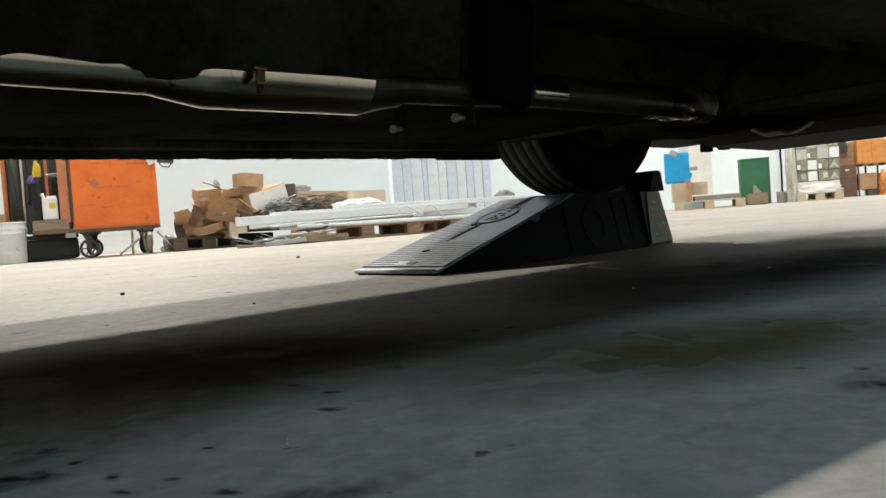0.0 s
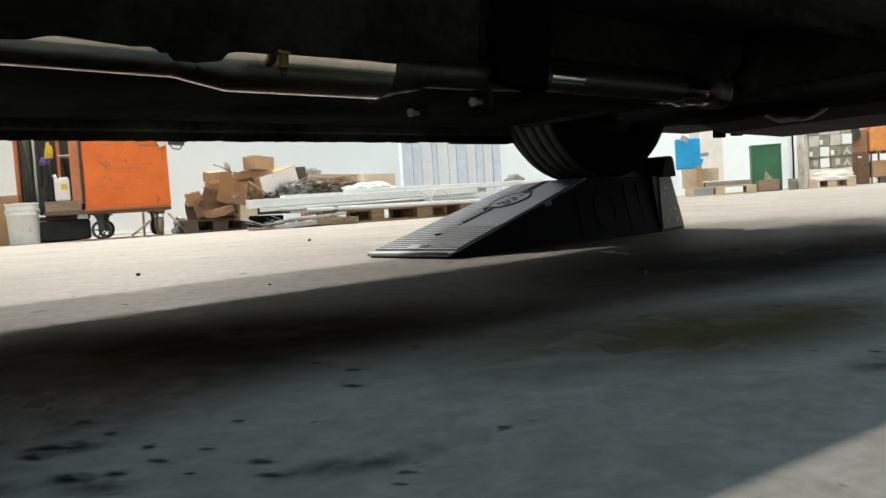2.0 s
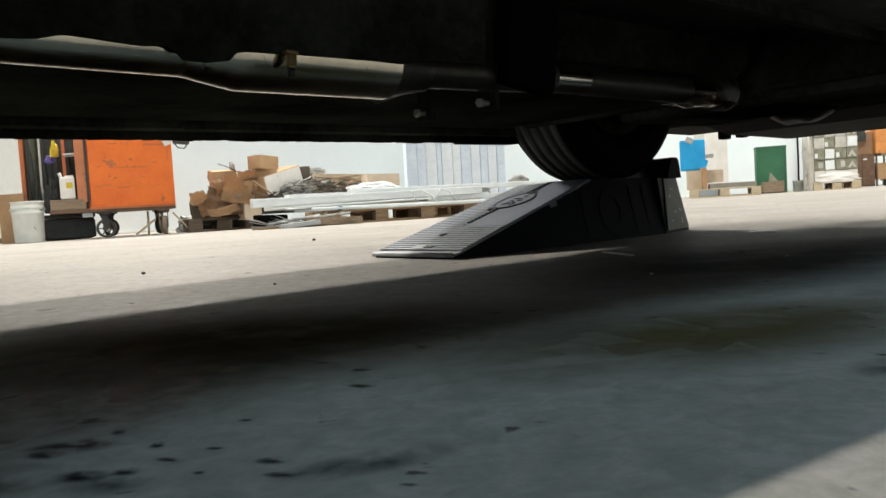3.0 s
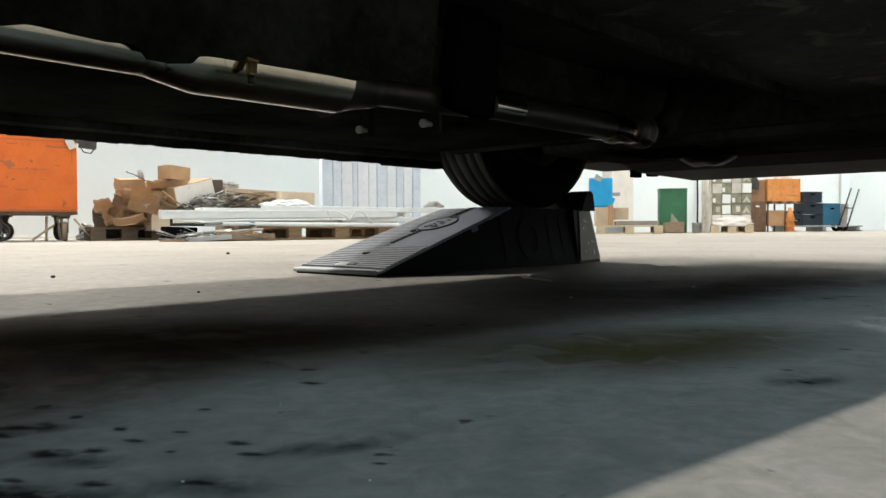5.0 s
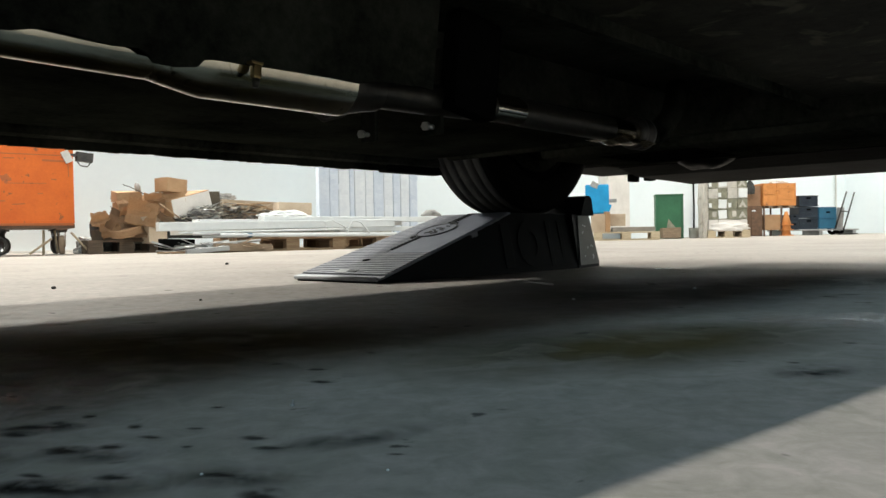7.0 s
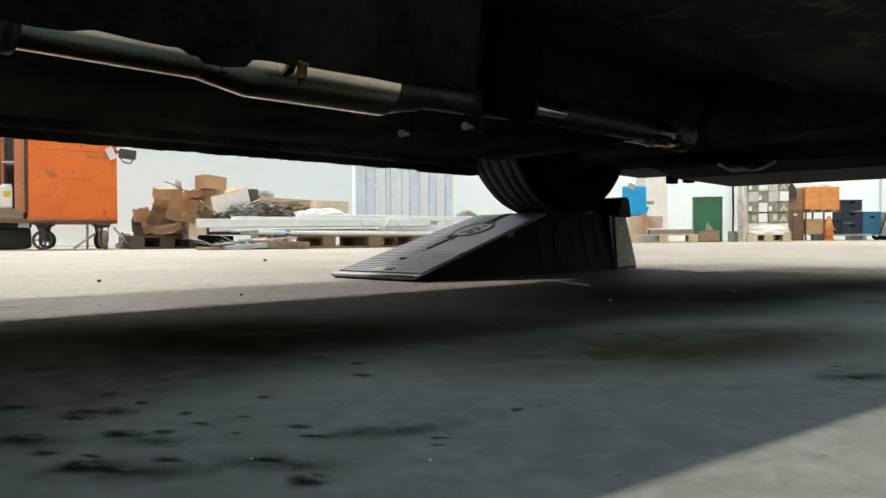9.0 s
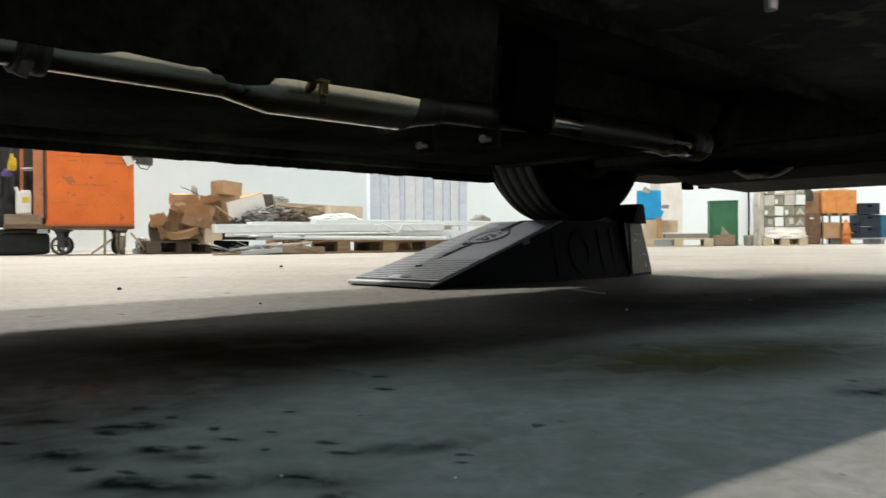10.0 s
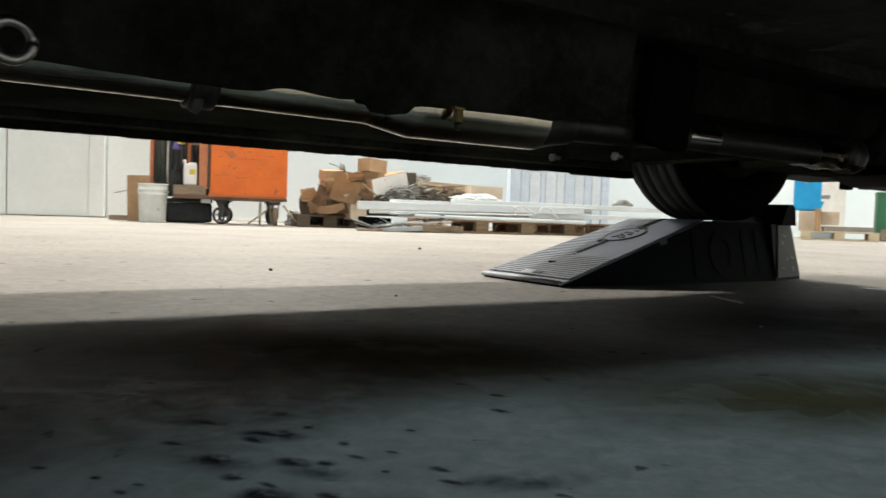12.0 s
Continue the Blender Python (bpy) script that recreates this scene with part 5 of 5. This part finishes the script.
for i, (a, b) in enumerate((((3.66, 0.55), (4.15, 0.50)), ((3.75, 0.52), (4.2, 0.55)), ((3.70, 0.50), (4.12, 0.44)), ((3.85, 0.54), (4.22, 0.47)))):
    solid("thin_lath", tube([(a[0], -2.96, a[1]), (b[0], -3.02, b[1])], 0.009, 5), "wood", HALL, "thin wooden lath in the heap", "lath", group="laths in the heap")

solid("thin_lath", tube([(2.90, -3.16, 0.525), (3.09, -3.20, 0.375)], 0.009, 5), "wood", HALL, "thin wooden lath leaning on the heap", "lath", group="laths in the heap")

# ---- long profiles, tubes and offcuts in front ----
def profile(u0, z0, u1, z1, v0, v1, h, w, label, mat="white"):
    dx, dz, dv = u1 - u0, z1 - z0, v1 - v0
    ln = math.sqrt(dx * dx + dz * dz + dv * dv)
    m = HALL @ pose((u0 + u1) / 2, (v0 + v1) / 2, (z0 + z1) / 2, 0, -math.degrees(math.asin(dz / ln)), math.degrees(math.atan2(dv, dx)))
    bm = box(0, 0, 0, ln, w, h, bevel=0.006)
    bm_box(bm, 0, -w / 2 - 0.002, h * 0.28, ln * 0.998, 0.006, 0.008)
    return solid("long_profile", bm, mat, m, label, "profile", group="long profiles on the pallets")


profile(2.66, 0.258, 5.30, 0.285, -4.08, -3.95, 0.085, 0.10, "long white plastic profile on the pallets")
profile(3.75, 0.335, 6.60, 0.335, -3.90, -3.60, 0.055, 0.14, "long white plastic profile on the pallets")
profile(3.10, 0.300, 5.60, 0.300, -3.80, -3.55, 0.07, 0.20, "long white plastic profile on the pallets")
profile(2.90, 0.215, 5.40, 0.215, -3.75, -3.60, 0.07, 0.28, "long white plastic profile on the pallets", "white_dirty")
profile(4.6, 0.215, 6.4, 0.225, -3.95, -3.85, 0.05, 0.12, "long white plastic profile on the pallets")
for a, b, r, mt, lb in (((2.84, -4.14, 0.195), (4.6, -4.10, 0.218), 0.012, "white", "white plastic tube on the pallets"),
                        ((3.06, -4.17, 0.170), (5.25, -4.12, 0.155), 0.022, "white", "thick white plastic tube on the pallets"),
                        ((2.96, -4.2, 0.178), (3.22, -4.2, 0.182), 0.013, "grey_metal", "short grey tube end"),
                        ((2.76, -4.28, 0.048), (3.30, -4.22, 0.112), 0.014, "grey_metal", "grey metal tube leaning on the pallet"),
                        ((3.10, -4.26, 0.080), (3.62, -4.22, 0.115), 0.014, "grey_metal", "grey metal tube leaning on the pallet"),
                        ((2.60, -4.30, 0.012), (3.35, -4.30, 0.012), 0.010, "wood", "thin lath on the floor")):
    solid("tube", tube([a, b], r, 14), mt, HALL, lb, "tube", group="tubes on the pallets")
solid("tape_band", tube([(3.50, -4.158, 0.167), (3.56, -4.157, 0.1665)], 0.0235, 14), "teal", HALL, "teal tape wound round the white tube", "tape")
solid("offcut_board", box(3.42, -4.28, 0.045, 0.58, 0.12, 0.075, 0, 2, 3, bevel=0.004), "wood_dark", HALL, "short weathered board lying on the floor", "board")
solid("offcut_board", box(3.05, -4.34, 0.030, 0.40, 0.12, 0.045, 0, -4, -5, bevel=0.004), "grey_metal", HALL, "bent grey sheet offcut lying on the floor", "offcut")
# Black block added where the opening below the profiles is in shade.
solid("dark_tray", box(2.86, -3.98, 0.080, 0.30, 0.22, 0.12, 0, 2, 0, bevel=0.01), "black_plastic", HALL, "black block filling the shaded opening under the profiles", "tray")
wf = thing("wire_stand", "bent white wire stand on the profiles", "wire stand", HALL)
for p in ([(4.40, -4.15, 0.20), (4.36, -4.14, 0.305), (4.46, -4.14, 0.312), (4.60, -4.14, 0.245), (4.64, -4.15, 0.18)], [(4.62, -4.15, 0.19), (4.70, -4.14, 0.31), (4.80, -4.14, 0.29), (4.90, -4.15, 0.17)]):
    part("wire", tube(p, 0.007, 6), "white", wf)
solid("film_tuft", tube([(5.72, -3.9, 0.37), (5.80, -3.9, 0.40), (5.90, -3.9, 0.405), (6.0, -3.9, 0.375)], [0.01, 0.035, 0.04, 0.015], 8), "film", HALL, "grey crumpled film end on the profiles", "film")

rnd = random.Random(31)
# ---- stack of wrapped panels standing at the wall ----
edges = [(5.46, "bluegrey"), (5.63, "bluegrey"), (5.77, "bluewhite"), (5.95, "bluegrey"), (6.03, "bluewhite"), (6.21, "bluewhite"), (6.35, "bluegrey"), (6.52, "bluewhite"), (6.68, "bluegrey"), (6.81, "bluewhite"), (6.97, "bluegrey"), (7.12, "")]
for (u0, mt), (u1, _) in zip(edges, edges[1:]):
    w = u1 - u0 - 0.006
    pk = thing("wrapped_panel", "tall panel pack in %s film standing before the wall" % ("blue-grey" if mt == "bluegrey" else "white"), "panel pack", at_hall((u0 + u1) / 2 + 0.05, -1.42), group="wrapped panel packs")
    part("pack", box(0, 0, 0.78, w, 0.12, 1.56, bevel=0.012, warp=0.004), mt, pk)
    for k in range(7):
        part("fold", box(rnd.uniform(-0.1, 0.1) * w, -0.0605, 0.28 + k * 0.18 + rnd.uniform(-0.05, 0.05), w * rnd.uniform(0.5, 0.9), 0.006, rnd.uniform(0.02, 0.10), 0, rnd.uniform(-8, 8), 0, bevel=0.0025), mt, pk)

# ---- group by the pier, turned to fit the camera's view: pallet with boxes, green bin, wrapped cartons ----
TURN = -44


def at_view(u, v, z=0.0, turn=0.0):
    return HALL @ pose(u, v, z, 0, 0, TURN + turn)


g = at_view(10.14, -2.2)
pallet(g @ pose(0.04, 0, 0), 1.08, 0.8, "pale wooden pallet with boxes and a slab on it", "wood_pale")
carton(g @ pose(0.13, 0.30, 0.145, 0, 0, 5), 0.23, 0.34, 0.31, "pale cardboard box on the pallet", "card_pale", flaps=(("r", 60),))
carton(g @ pose(0.415, 0.32, 0.247, 0, 0, -4), 0.33, 0.30, 0.20, "pale yellowish box on the pallet", "card_pale")
carton(g @ pose(0.27, 0.15, 0.147, 0, 0, 12), 0.07, 0.16, 0.34, "torn brown cardboard piece between the boxes", tape=False)
solid("stone_slab", box(0.70, 0.40, 0.185, 0.70, 0.6, 0.075, 0, 0, 1, bevel=0.01), "slab", g, "grey slab lying on the pallet", "slab")
bc = thing("blue_container", "bright blue plastic container on top of the boxes", "container", g @ pose(0.11, 0.36, 0.457))
part("body", box(0, 0, 0.255, 0.40, 0.26, 0.50, bevel=0.03), "blue", bc)
part("cloth", box(-0.04, -0.13, 0.50, 0.12, 0.04, 0.10, 0, 30, 0, bevel=0.01, warp=0.015), "film", bc, "grey rag over the rim")
part("handle", box(0.26, -0.05, 0.22, 0.14, 0.05, 0.07, 0, 0, 0, bevel=0.01, warp=0.01), "film", bc, "grey handle")
part("hinge", box(0.20, -0.10, 0.10, 0.05, 0.03, 0.12, 0, 20, 0, bevel=0.005), "blue", bc)
solid("wall_cupboard", box(12.82, -0.14, 0.95, 0.62, 0.28, 1.5, bevel=0.01), "card_white", HALL, "cream cupboard against the white wall", "cupboard")
solid("wooden_crate", box(0, 0.15, 0.105, 0.34, 0.30, 0.20, 0, 0, 6, bevel=0.008, warp=0.01), "wood_dark", at_view(12.32, -2.05), "low dark wooden crate on the floor", "crate")
solid("plastic_sheet_piece", prism([(0, 0), (0.16, 0.0), (0.03, 0.17)], 0.01, "y"), "khaki", at_view(12.26, -2.0, 0.205), "torn pale sheet stuck up from the crate", "sheet")
gb = thing("green_bin", "dark green steel bin standing at the wall", "bin", at_view(12.46, -1.90))
part("body", box(0, 0.2, 0.41, 0.50, 0.40, 0.81, bevel=0.012), "green", gb)
part("lid", box(0, 0.2, 0.825, 0.515, 0.42, 0.03, bevel=0.008), "green", gb)
for x in (-0.235, 0.235):
    part("corner_post", box(x, -0.006, 0.41, 0.03, 0.02, 0.80, bevel=0.004), "green", gb)
# Black vertical line on the wall, built as a thin tube.
solid("black_cable", tube([(15.49, -0.03, 0.20), (15.50, -0.03, 0.7), (15.48, -0.03, 1.6), (15.49, -0.03, 3.0)], 0.018, 8), "black_plastic", HALL, "thin black line down the white wall, built as a tube", "cable")

# stretch-wrapped pallet of printed cartons
w0 = at_view(12.66, -2.46)
pallet(w0 @ pose(0.11, 0.0, 0), 0.74, 0.8, "pale wooden pallet under wrapped cartons", "wood_pale")
rnd = random.Random(12)
for lay in range(6):
    for col in range(4):
        z = 0.145 + lay * 0.192
        mt = "card_white" if lay == 0 else "khaki"
        b = thing("printed_carton", "printed olive carton in a stretch-wrapped stack" if lay else "film-wrapped carton at the foot of the stack", "carton", w0 @ pose(0.218 + col * 0.171 + rnd.uniform(-0.002, 0.002), 0.42 + rnd.uniform(-0.022, 0.022), z), group="wrapped cartons")
        part("body", box(0, 0, 0.095, 0.167, 0.74, 0.187, bevel=0.006, warp=0.0035), "wrapfilm" if lay > 2 and (lay + col) % 3 != 1 else mt, b)
        if lay:
            kind = ((2, 0, 2, 1), (3, 0, 3, 1), (2, 3, 2, 0), (3, 0, 2, 1), (2, 0, 1, 0))[lay - 1][col]
            if kind == 0:
                part("label", box(rnd.uniform(-0.01, 0.01), -0.376, 0.095, 0.145, 0.006, rnd.uniform(0.13, 0.16), 0, rnd.uniform(-3, 3), 0, bevel=0), "white", b, "large white label")
            elif kind == 1:
                part("label", prism([(-0.07, 0.03), (-0.03, 0.03), (0.0, 0.075), (0.03, 0.03), (0.07, 0.03), (0.0, 0.15)], 0.006, "y", -0.379), "wrapfilm", b, "pale printed triangle")
            elif kind == 2:
                part("label", box(0.02, -0.376, 0.10, 0.07, 0.006, rnd.uniform(0.05, 0.13), 0, rnd.uniform(-6, 6), 0, bevel=0), "wrapfilm", b, "pale printed square")
            else:
                part("label", box(-0.05, -0.376, 0.07, 0.05, 0.006, 0.08, bevel=0), "white", b, "small white label")
rag_heap(w0 @ pose(0.065, 0.16, 0.0), 0.09, 0.16, 0.95, 31, "wrapfilm", "film_curtain", "pale stretch film bunched down the stack's side", "film", 0.22)
rag_heap(w0 @ pose(0.49, 0.03, 0.125), 0.33, 0.05, 0.105, 33, "card_white", "film_skirt", "loose stretch film round the foot of the stack", "film", 0.3)

# far group: cupboard, table, orange crate, blue crates, hand truck
FAR = at_view(15.70, -1.2, 0, 16)
cb = thing("steel_cupboard", "brown steel cupboard standing at the wall", "cupboard", FAR @ pose(0.155, 0, 0))
part("body", box(0, 0.25, 0.335, 0.53, 0.5, 0.66, bevel=0.008), "rust", cb)
for x in (-0.132, 0.132):
    part("door", box(x, -0.006, 0.33, 0.25, 0.014, 0.60, bevel=0.004), "rust", cb)
part("label", box(0.06, -0.016, 0.56, 0.08, 0.004, 0.03, bevel=0), "white", cb)
tb = thing("steel_table", "rusty steel frame table with a low shelf", "table", FAR @ pose(0.665, 0, 0))
part("tabletop", box(0, 0.25, 0.645, 0.43, 0.5, 0.03, bevel=0.004), "rust", tb)
part("shelf", box(0, 0.25, 0.30, 0.36, 0.46, 0.34, bevel=0.01), "card", tb, "brown box on the low shelf")
for x in (-0.20, 0.20):
    for y in (0.02, 0.48):
        part("leg", box(x, y, 0.315, 0.03, 0.03, 0.63, bevel=0.003), "rust", tb)
bx = thing("brown_crate", "dull brown wooden box on top of the cupboard", "crate", FAR @ pose(0.15, 0.05, 0.667))
part("body", box(0, 0.25, 0.22, 0.50, 0.5, 0.44, bevel=0.01), "crate_brown", bx)
for k in range(3):
    part("side_board", box(0, -0.008, 0.07 + k * 0.150, 0.50, 0.018, 0.145, bevel=0.003), "crate_brown", bx)
oc = thing("orange_crate", "faded orange boarded crate on the steel table", "crate", FAR @ pose(0.80, -0.02, 0.665))
for k in range(4):
    part("side_board", box(0.0, -0.012, 0.06 + k * 0.122, 0.74, 0.024, 0.118, 0, (0.8, -0.6, 0.4, 0)[k], 0, bevel=0.004), "crate_orange", oc)
part("body", box(0.0, 0.30, 0.245, 0.73, 0.58, 0.49, bevel=0.01), "crate_orange", oc)
for x in (-0.06, 0.345):
    part("batten", box(x, -0.03, 0.245, 0.035, 0.02, 0.49, bevel=0.003), "crate_orange", oc)
for x in (-0.22, 0.0, 0.24):
    part("skid", box(x, 0.10, -0.027, 0.10, 0.30, 0.05, bevel=0.004), "wood_dark", oc)
rag_heap(FAR @ pose(0.86, 0.12, 1.157), 0.20, 0.10, 0.07, 41, "white", "white_bag", "white crumpled bag on top of the orange crate", "bag", 0.25)
rag_heap(FAR @ pose(0.10, -0.07, 0.92), 0.10, 0.05, 0.17, 37, "shadow_dark", "dark_coat", "dark coat hanging over the orange box", "coat")
pl = thing("low_platform", "low grey steel platform on the floor", "platform", FAR @ pose(1.77, 0.05, 0))
part("plate", box(0, 0.3, 0.115, 1.76, 0.7, 0.03, bevel=0.005), "grey_metal", pl)
for x in (-0.8, 0, 0.78):
    part("runner", box(x, 0.3, 0.05, 0.08, 0.68, 0.10, bevel=0.005), "grey_metal", pl)
for k in range(3):
    cn = thing("traffic_cone", "orange traffic cone in a nested stack", "cone", FAR @ pose(0.965, 0.0, 0.0 + k * 0.115), group="stacked cones")
    part("cone", lathe([(0.10, 0.025), (0.03, 0.30), (0.025, 0.30), (0.09, 0.02)], 20, closed=True), "crate_orange", cn)
    part("foot", box(0, 0, 0.012, 0.22, 0.22, 0.022, bevel=0.006), "crate_orange", cn)


def crate(m, w, d, h, mat, label):
    c = thing("plastic_crate", label, "crate", m, group="stacked plastic crates")
    part("shell", box(0, d / 2, h / 2, w, d, h * 0.97, bevel=0.01), mat, c)
    for z in (0.06, 0.5, 0.93):
        part("rib", box(0, -0.006, h * z, w * 1.01, 0.016, 0.018, bevel=0.002), mat, c)
    part("grip", box(0, -0.008, h * 0.75, w * 0.22, 0.012, 0.035, bevel=0.003), "black_plastic", c)


for k in range(3):
    crate(FAR @ pose(1.53, 0.08, 0.13 + k * 0.253), 0.44, 0.4, 0.25, "navy", "dark navy plastic crate in a stack of three")
for k in range(2):
    crate(FAR @ pose(1.205, 0.08, 0.13 + k * 0.17), 0.18, 0.4, 0.165, "navy", "small dark navy plastic crate")
crate(FAR @ pose(1.96, 0.05, 0.13), 0.40, 0.40, 0.50, "teal", "blue plastic crate on the platform")
solid("grey_panel", box(2.24, 0.05, 0.37, 0.14, 0.06, 0.48, 8, 0, 0, bevel=0.006), "grey_metal", FAR, "grey sheet leaning at the crates", "sheet")
ht = thing("hand_truck", "steel hand truck tilted against the crates", "hand truck", FAR @ pose(-0.08, 0, 0))
for a, b in (((2.42, -0.05, 0.95), (2.15, -0.05, 0.14)), ((2.60, -0.05, 0.93), (2.34, -0.05, 0.11))):
    part("rail", tube([a, b], 0.016, 10), "dark_steel", ht)
part("rung", tube([(2.28, -0.05, 0.52), (2.47, -0.05, 0.51)], 0.012, 8), "dark_steel", ht)
part("toe_plate", box(2.42, -0.03, 0.02, 0.42, 0.20, 0.02, bevel=0.003), "dark_steel", ht)
for x in (2.17, 2.34):
    part("wheel", lathe([(0.04, -0.025), (0.10, -0.025), (0.11, 0.0), (0.10, 0.025), (0.04, 0.025)], 20, "y", closed=True), "tyre", ht, m=pose(x, 0.10, 0.11))

# ---- small marks on the floor ----
def pebble(x, y, r, seed, mat="shadow_dark", label="small dark stone on the concrete"):
    bm = bmesh.new()
    bmesh.ops.create_icosphere(bm, subdivisions=2, radius=r)
    for v in bm.verts:
        v.co *= 1 + 0.35 * noise.noise(v.co * (1.5 / r) + Vector((seed, 0, 0)))
        v.co.z = v.co.z * 0.65
    return solid("stone", bm, mat, Matrix.Translation((x, y, r * 0.5)), label, "stone", group="stones on the floor")


for i, (x, y, r) in enumerate(((-0.990, 1.950, 0.006), (-1.045, 3.70, 0.009), (-0.472, 1.480, 0.003), (-0.463, 0.568, 0.002))):
    pebble(x, y, r, i * 3.1)
for i, (x, y, r) in enumerate(((-0.124, 0.375, 0.0010), (-0.034, 0.377, 0.0008), (0.216, 1.335, 0.003), (0.492, 1.545, 0.0035))):
    pebble(x, y, r, 20 + i * 3.1, "white", "tiny white chip on the concrete")
screw = thing("screw", "small dropped screw standing on the concrete", "screw", Matrix.Translation((-0.110, 0.527, 0)))
part("head", tube([(0, 0, 0), (0, 0, 0.0012)], 0.0016, 8), "grey_metal", screw)
part("shank", tube([(0, 0, 0.0012), (0.0008, 0, 0.0044)], [0.0009, 0.0005], 8), "grey_metal", screw)
solid("foil_scrap", box(0, 0, 0.0012, 0.055, 0.022, 0.002, bevel=0.0006), "foil", Matrix.Translation((0.681, 2.417, 0)) @ pose(0, 0, 0, 0, 0, 10), "flat shiny foil scrap on the concrete", "foil")
solid("straw", tube([(0.183, 1.875, 0.003), (0.21, 1.80, 0.003), (0.235, 1.728, 0.003)], 0.0022, 6), "card_white", ONE, "pale straw lying on the concrete", "straw")


def film(name, label, mat, x, y, rx, ry, turn):
    """A thin film on the floor; its material thins it out towards a ragged rim."""
    bm = bmesh.new()
    k = 8
    g = [[bm.verts.new((rx * (2 * i / k - 1), ry * (2 * j / k - 1), 0.0)) for i in range(k + 1)] for j in range(k + 1)]
    for j in range(k):
        for i in range(k):
            bm.faces.new((g[j][i], g[j][i + 1], g[j + 1][i + 1], g[j + 1][i]))
    return solid(name, bm, mat, Matrix.Translation((x, y, 0.0006 if mat == "floor_film" else 0.0011)) @ pose(0, 0, 0, 0, 0, turn), label, "stain", kind="stuff")


def mark(x, y, rx, ry, seed, turn=0.0):
    return film("oil_drip", "dried dark oil drip on the concrete", "drip", x, y, rx * 2.3, ry * 1.5, turn + (seed * 37) % 30 - 15)


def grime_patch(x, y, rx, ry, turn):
    return film("grease_film", "dark greasy film on the concrete floor", "floor_film", x, y, rx, ry, turn)


DRIPS = [(-0.102, 0.610, 0.0074, 0.0074), (-0.159, 0.523, 0.0034, 0.0045), (-0.236, 0.503, 0.0033, 0.0077), (-0.195, 0.473, 0.0031, 0.0085),
         (-0.174, 0.446, 0.0063, 0.0050), (-0.113, 0.441, 0.0067, 0.0071), (-0.147, 0.424, 0.0024, 0.0037), (-0.254, 0.476, 0.0145, 0.0081),
         (-0.258, 0.458, 0.0082, 0.0085), (-0.112, 0.372, 0.0075, 0.0057), (-0.163, 0.371, 0.0066, 0.0065), (-0.115, 0.668, 0.0067, 0.0089)]
for i, (x, y, rx, ry) in enumerate(DRIPS):
    mark(x, y, rx * 0.8, ry * 0.62, i + 1)
FAINT = [(-0.031, 0.402, 0.0040, 0.0032), (-0.100, 0.419, 0.0074, 0.0057), (-0.190, 0.427, 0.0054, 0.0078), (-0.205, 0.376, 0.0067, 0.0051),
         (-0.212, 0.421, 0.0096, 0.0117), (-0.155, 0.465, 0.0047, 0.0045), (0.545, 1.548, 0.0076, 0.0294), (0.639, 1.467, 0.0119, 0.0310),
         (0.639, 1.302, 0.0106, 0.0250), (0.694, 1.339, 0.0136, 0.0200), (0.290, 0.659, 0.0038, 0.0079), (0.282, 0.608, 0.0041, 0.0122)]
for i, (x, y, rx, ry) in enumerate(FAINT):
    mark(x, y, rx * 0.75, ry * 0.6, 40 + i)
SPLASH = [(-0.204, 0.359, 0.006, 0.0111), (-0.184, 0.354, 0.0093, 0.0061), (-0.087, 0.341, 0.0055, 0.0103), (-0.264, 0.409, 0.0059, 0.0107), (-0.233, 0.382, 0.0046, 0.0073), (-0.243, 0.483, 0.0052, 0.0047),
          (-0.281, 0.337, 0.003, 0.0042), (-0.279, 0.351, 0.0025, 0.0031), (-0.355, 0.357, 0.0032, 0.0036), (-0.31, 0.353, 0.0026, 0.0033), (-0.488, 0.469, 0.004, 0.0074)]
for i, (x, y, rx, ry) in enumerate(SPLASH):
    mark(x, y, rx * 1.1, ry * 0.8, 120 + i)

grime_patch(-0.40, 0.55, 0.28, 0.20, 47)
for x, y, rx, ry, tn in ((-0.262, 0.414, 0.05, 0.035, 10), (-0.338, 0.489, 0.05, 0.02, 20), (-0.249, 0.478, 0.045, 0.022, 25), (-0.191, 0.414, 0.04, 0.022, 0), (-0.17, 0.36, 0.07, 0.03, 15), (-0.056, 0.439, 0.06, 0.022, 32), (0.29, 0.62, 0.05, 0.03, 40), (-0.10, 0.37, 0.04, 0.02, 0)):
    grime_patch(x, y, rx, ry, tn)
for i, (x, y, rx, ry) in enumerate(((-0.385, 0.529, 0.0093, 0.005), (-0.451, 0.532, 0.0056, 0.005), (-0.312, 0.487, 0.0078, 0.004), (-0.307, 0.431, 0.006, 0.004))):
    mark(x, y, rx, ry, 90 + i)
for x, y, rx, ry, tn in ((0.53, 0.96, 0.14, 0.11, 6), (0.44, 1.00, 0.10, 0.08, 12)):
    film("damp_patch", "damp patch with the wall's pale reflection painted in", "damp", x, y, rx, ry, tn)
# Oil stains, enlarged to darken the shaded band as well.
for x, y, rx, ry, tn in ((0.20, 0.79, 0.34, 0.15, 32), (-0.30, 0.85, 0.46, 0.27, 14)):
    film("oil_stain", "brown oil stain that also deepens the car's shade", "old_oil", x, y, rx, ry, tn)
# Shade beside the ramp, painted on as dark blue films.
for x, y, rx, ry, tn in ((0.42, 1.50, 0.56, 0.42, 47), (0.92, 1.72, 0.40, 0.34, 40)):
    film("grease_stain", "blue-black film painting the car's shade beside the ramp", "blue_shade", x, y, rx, ry, tn)
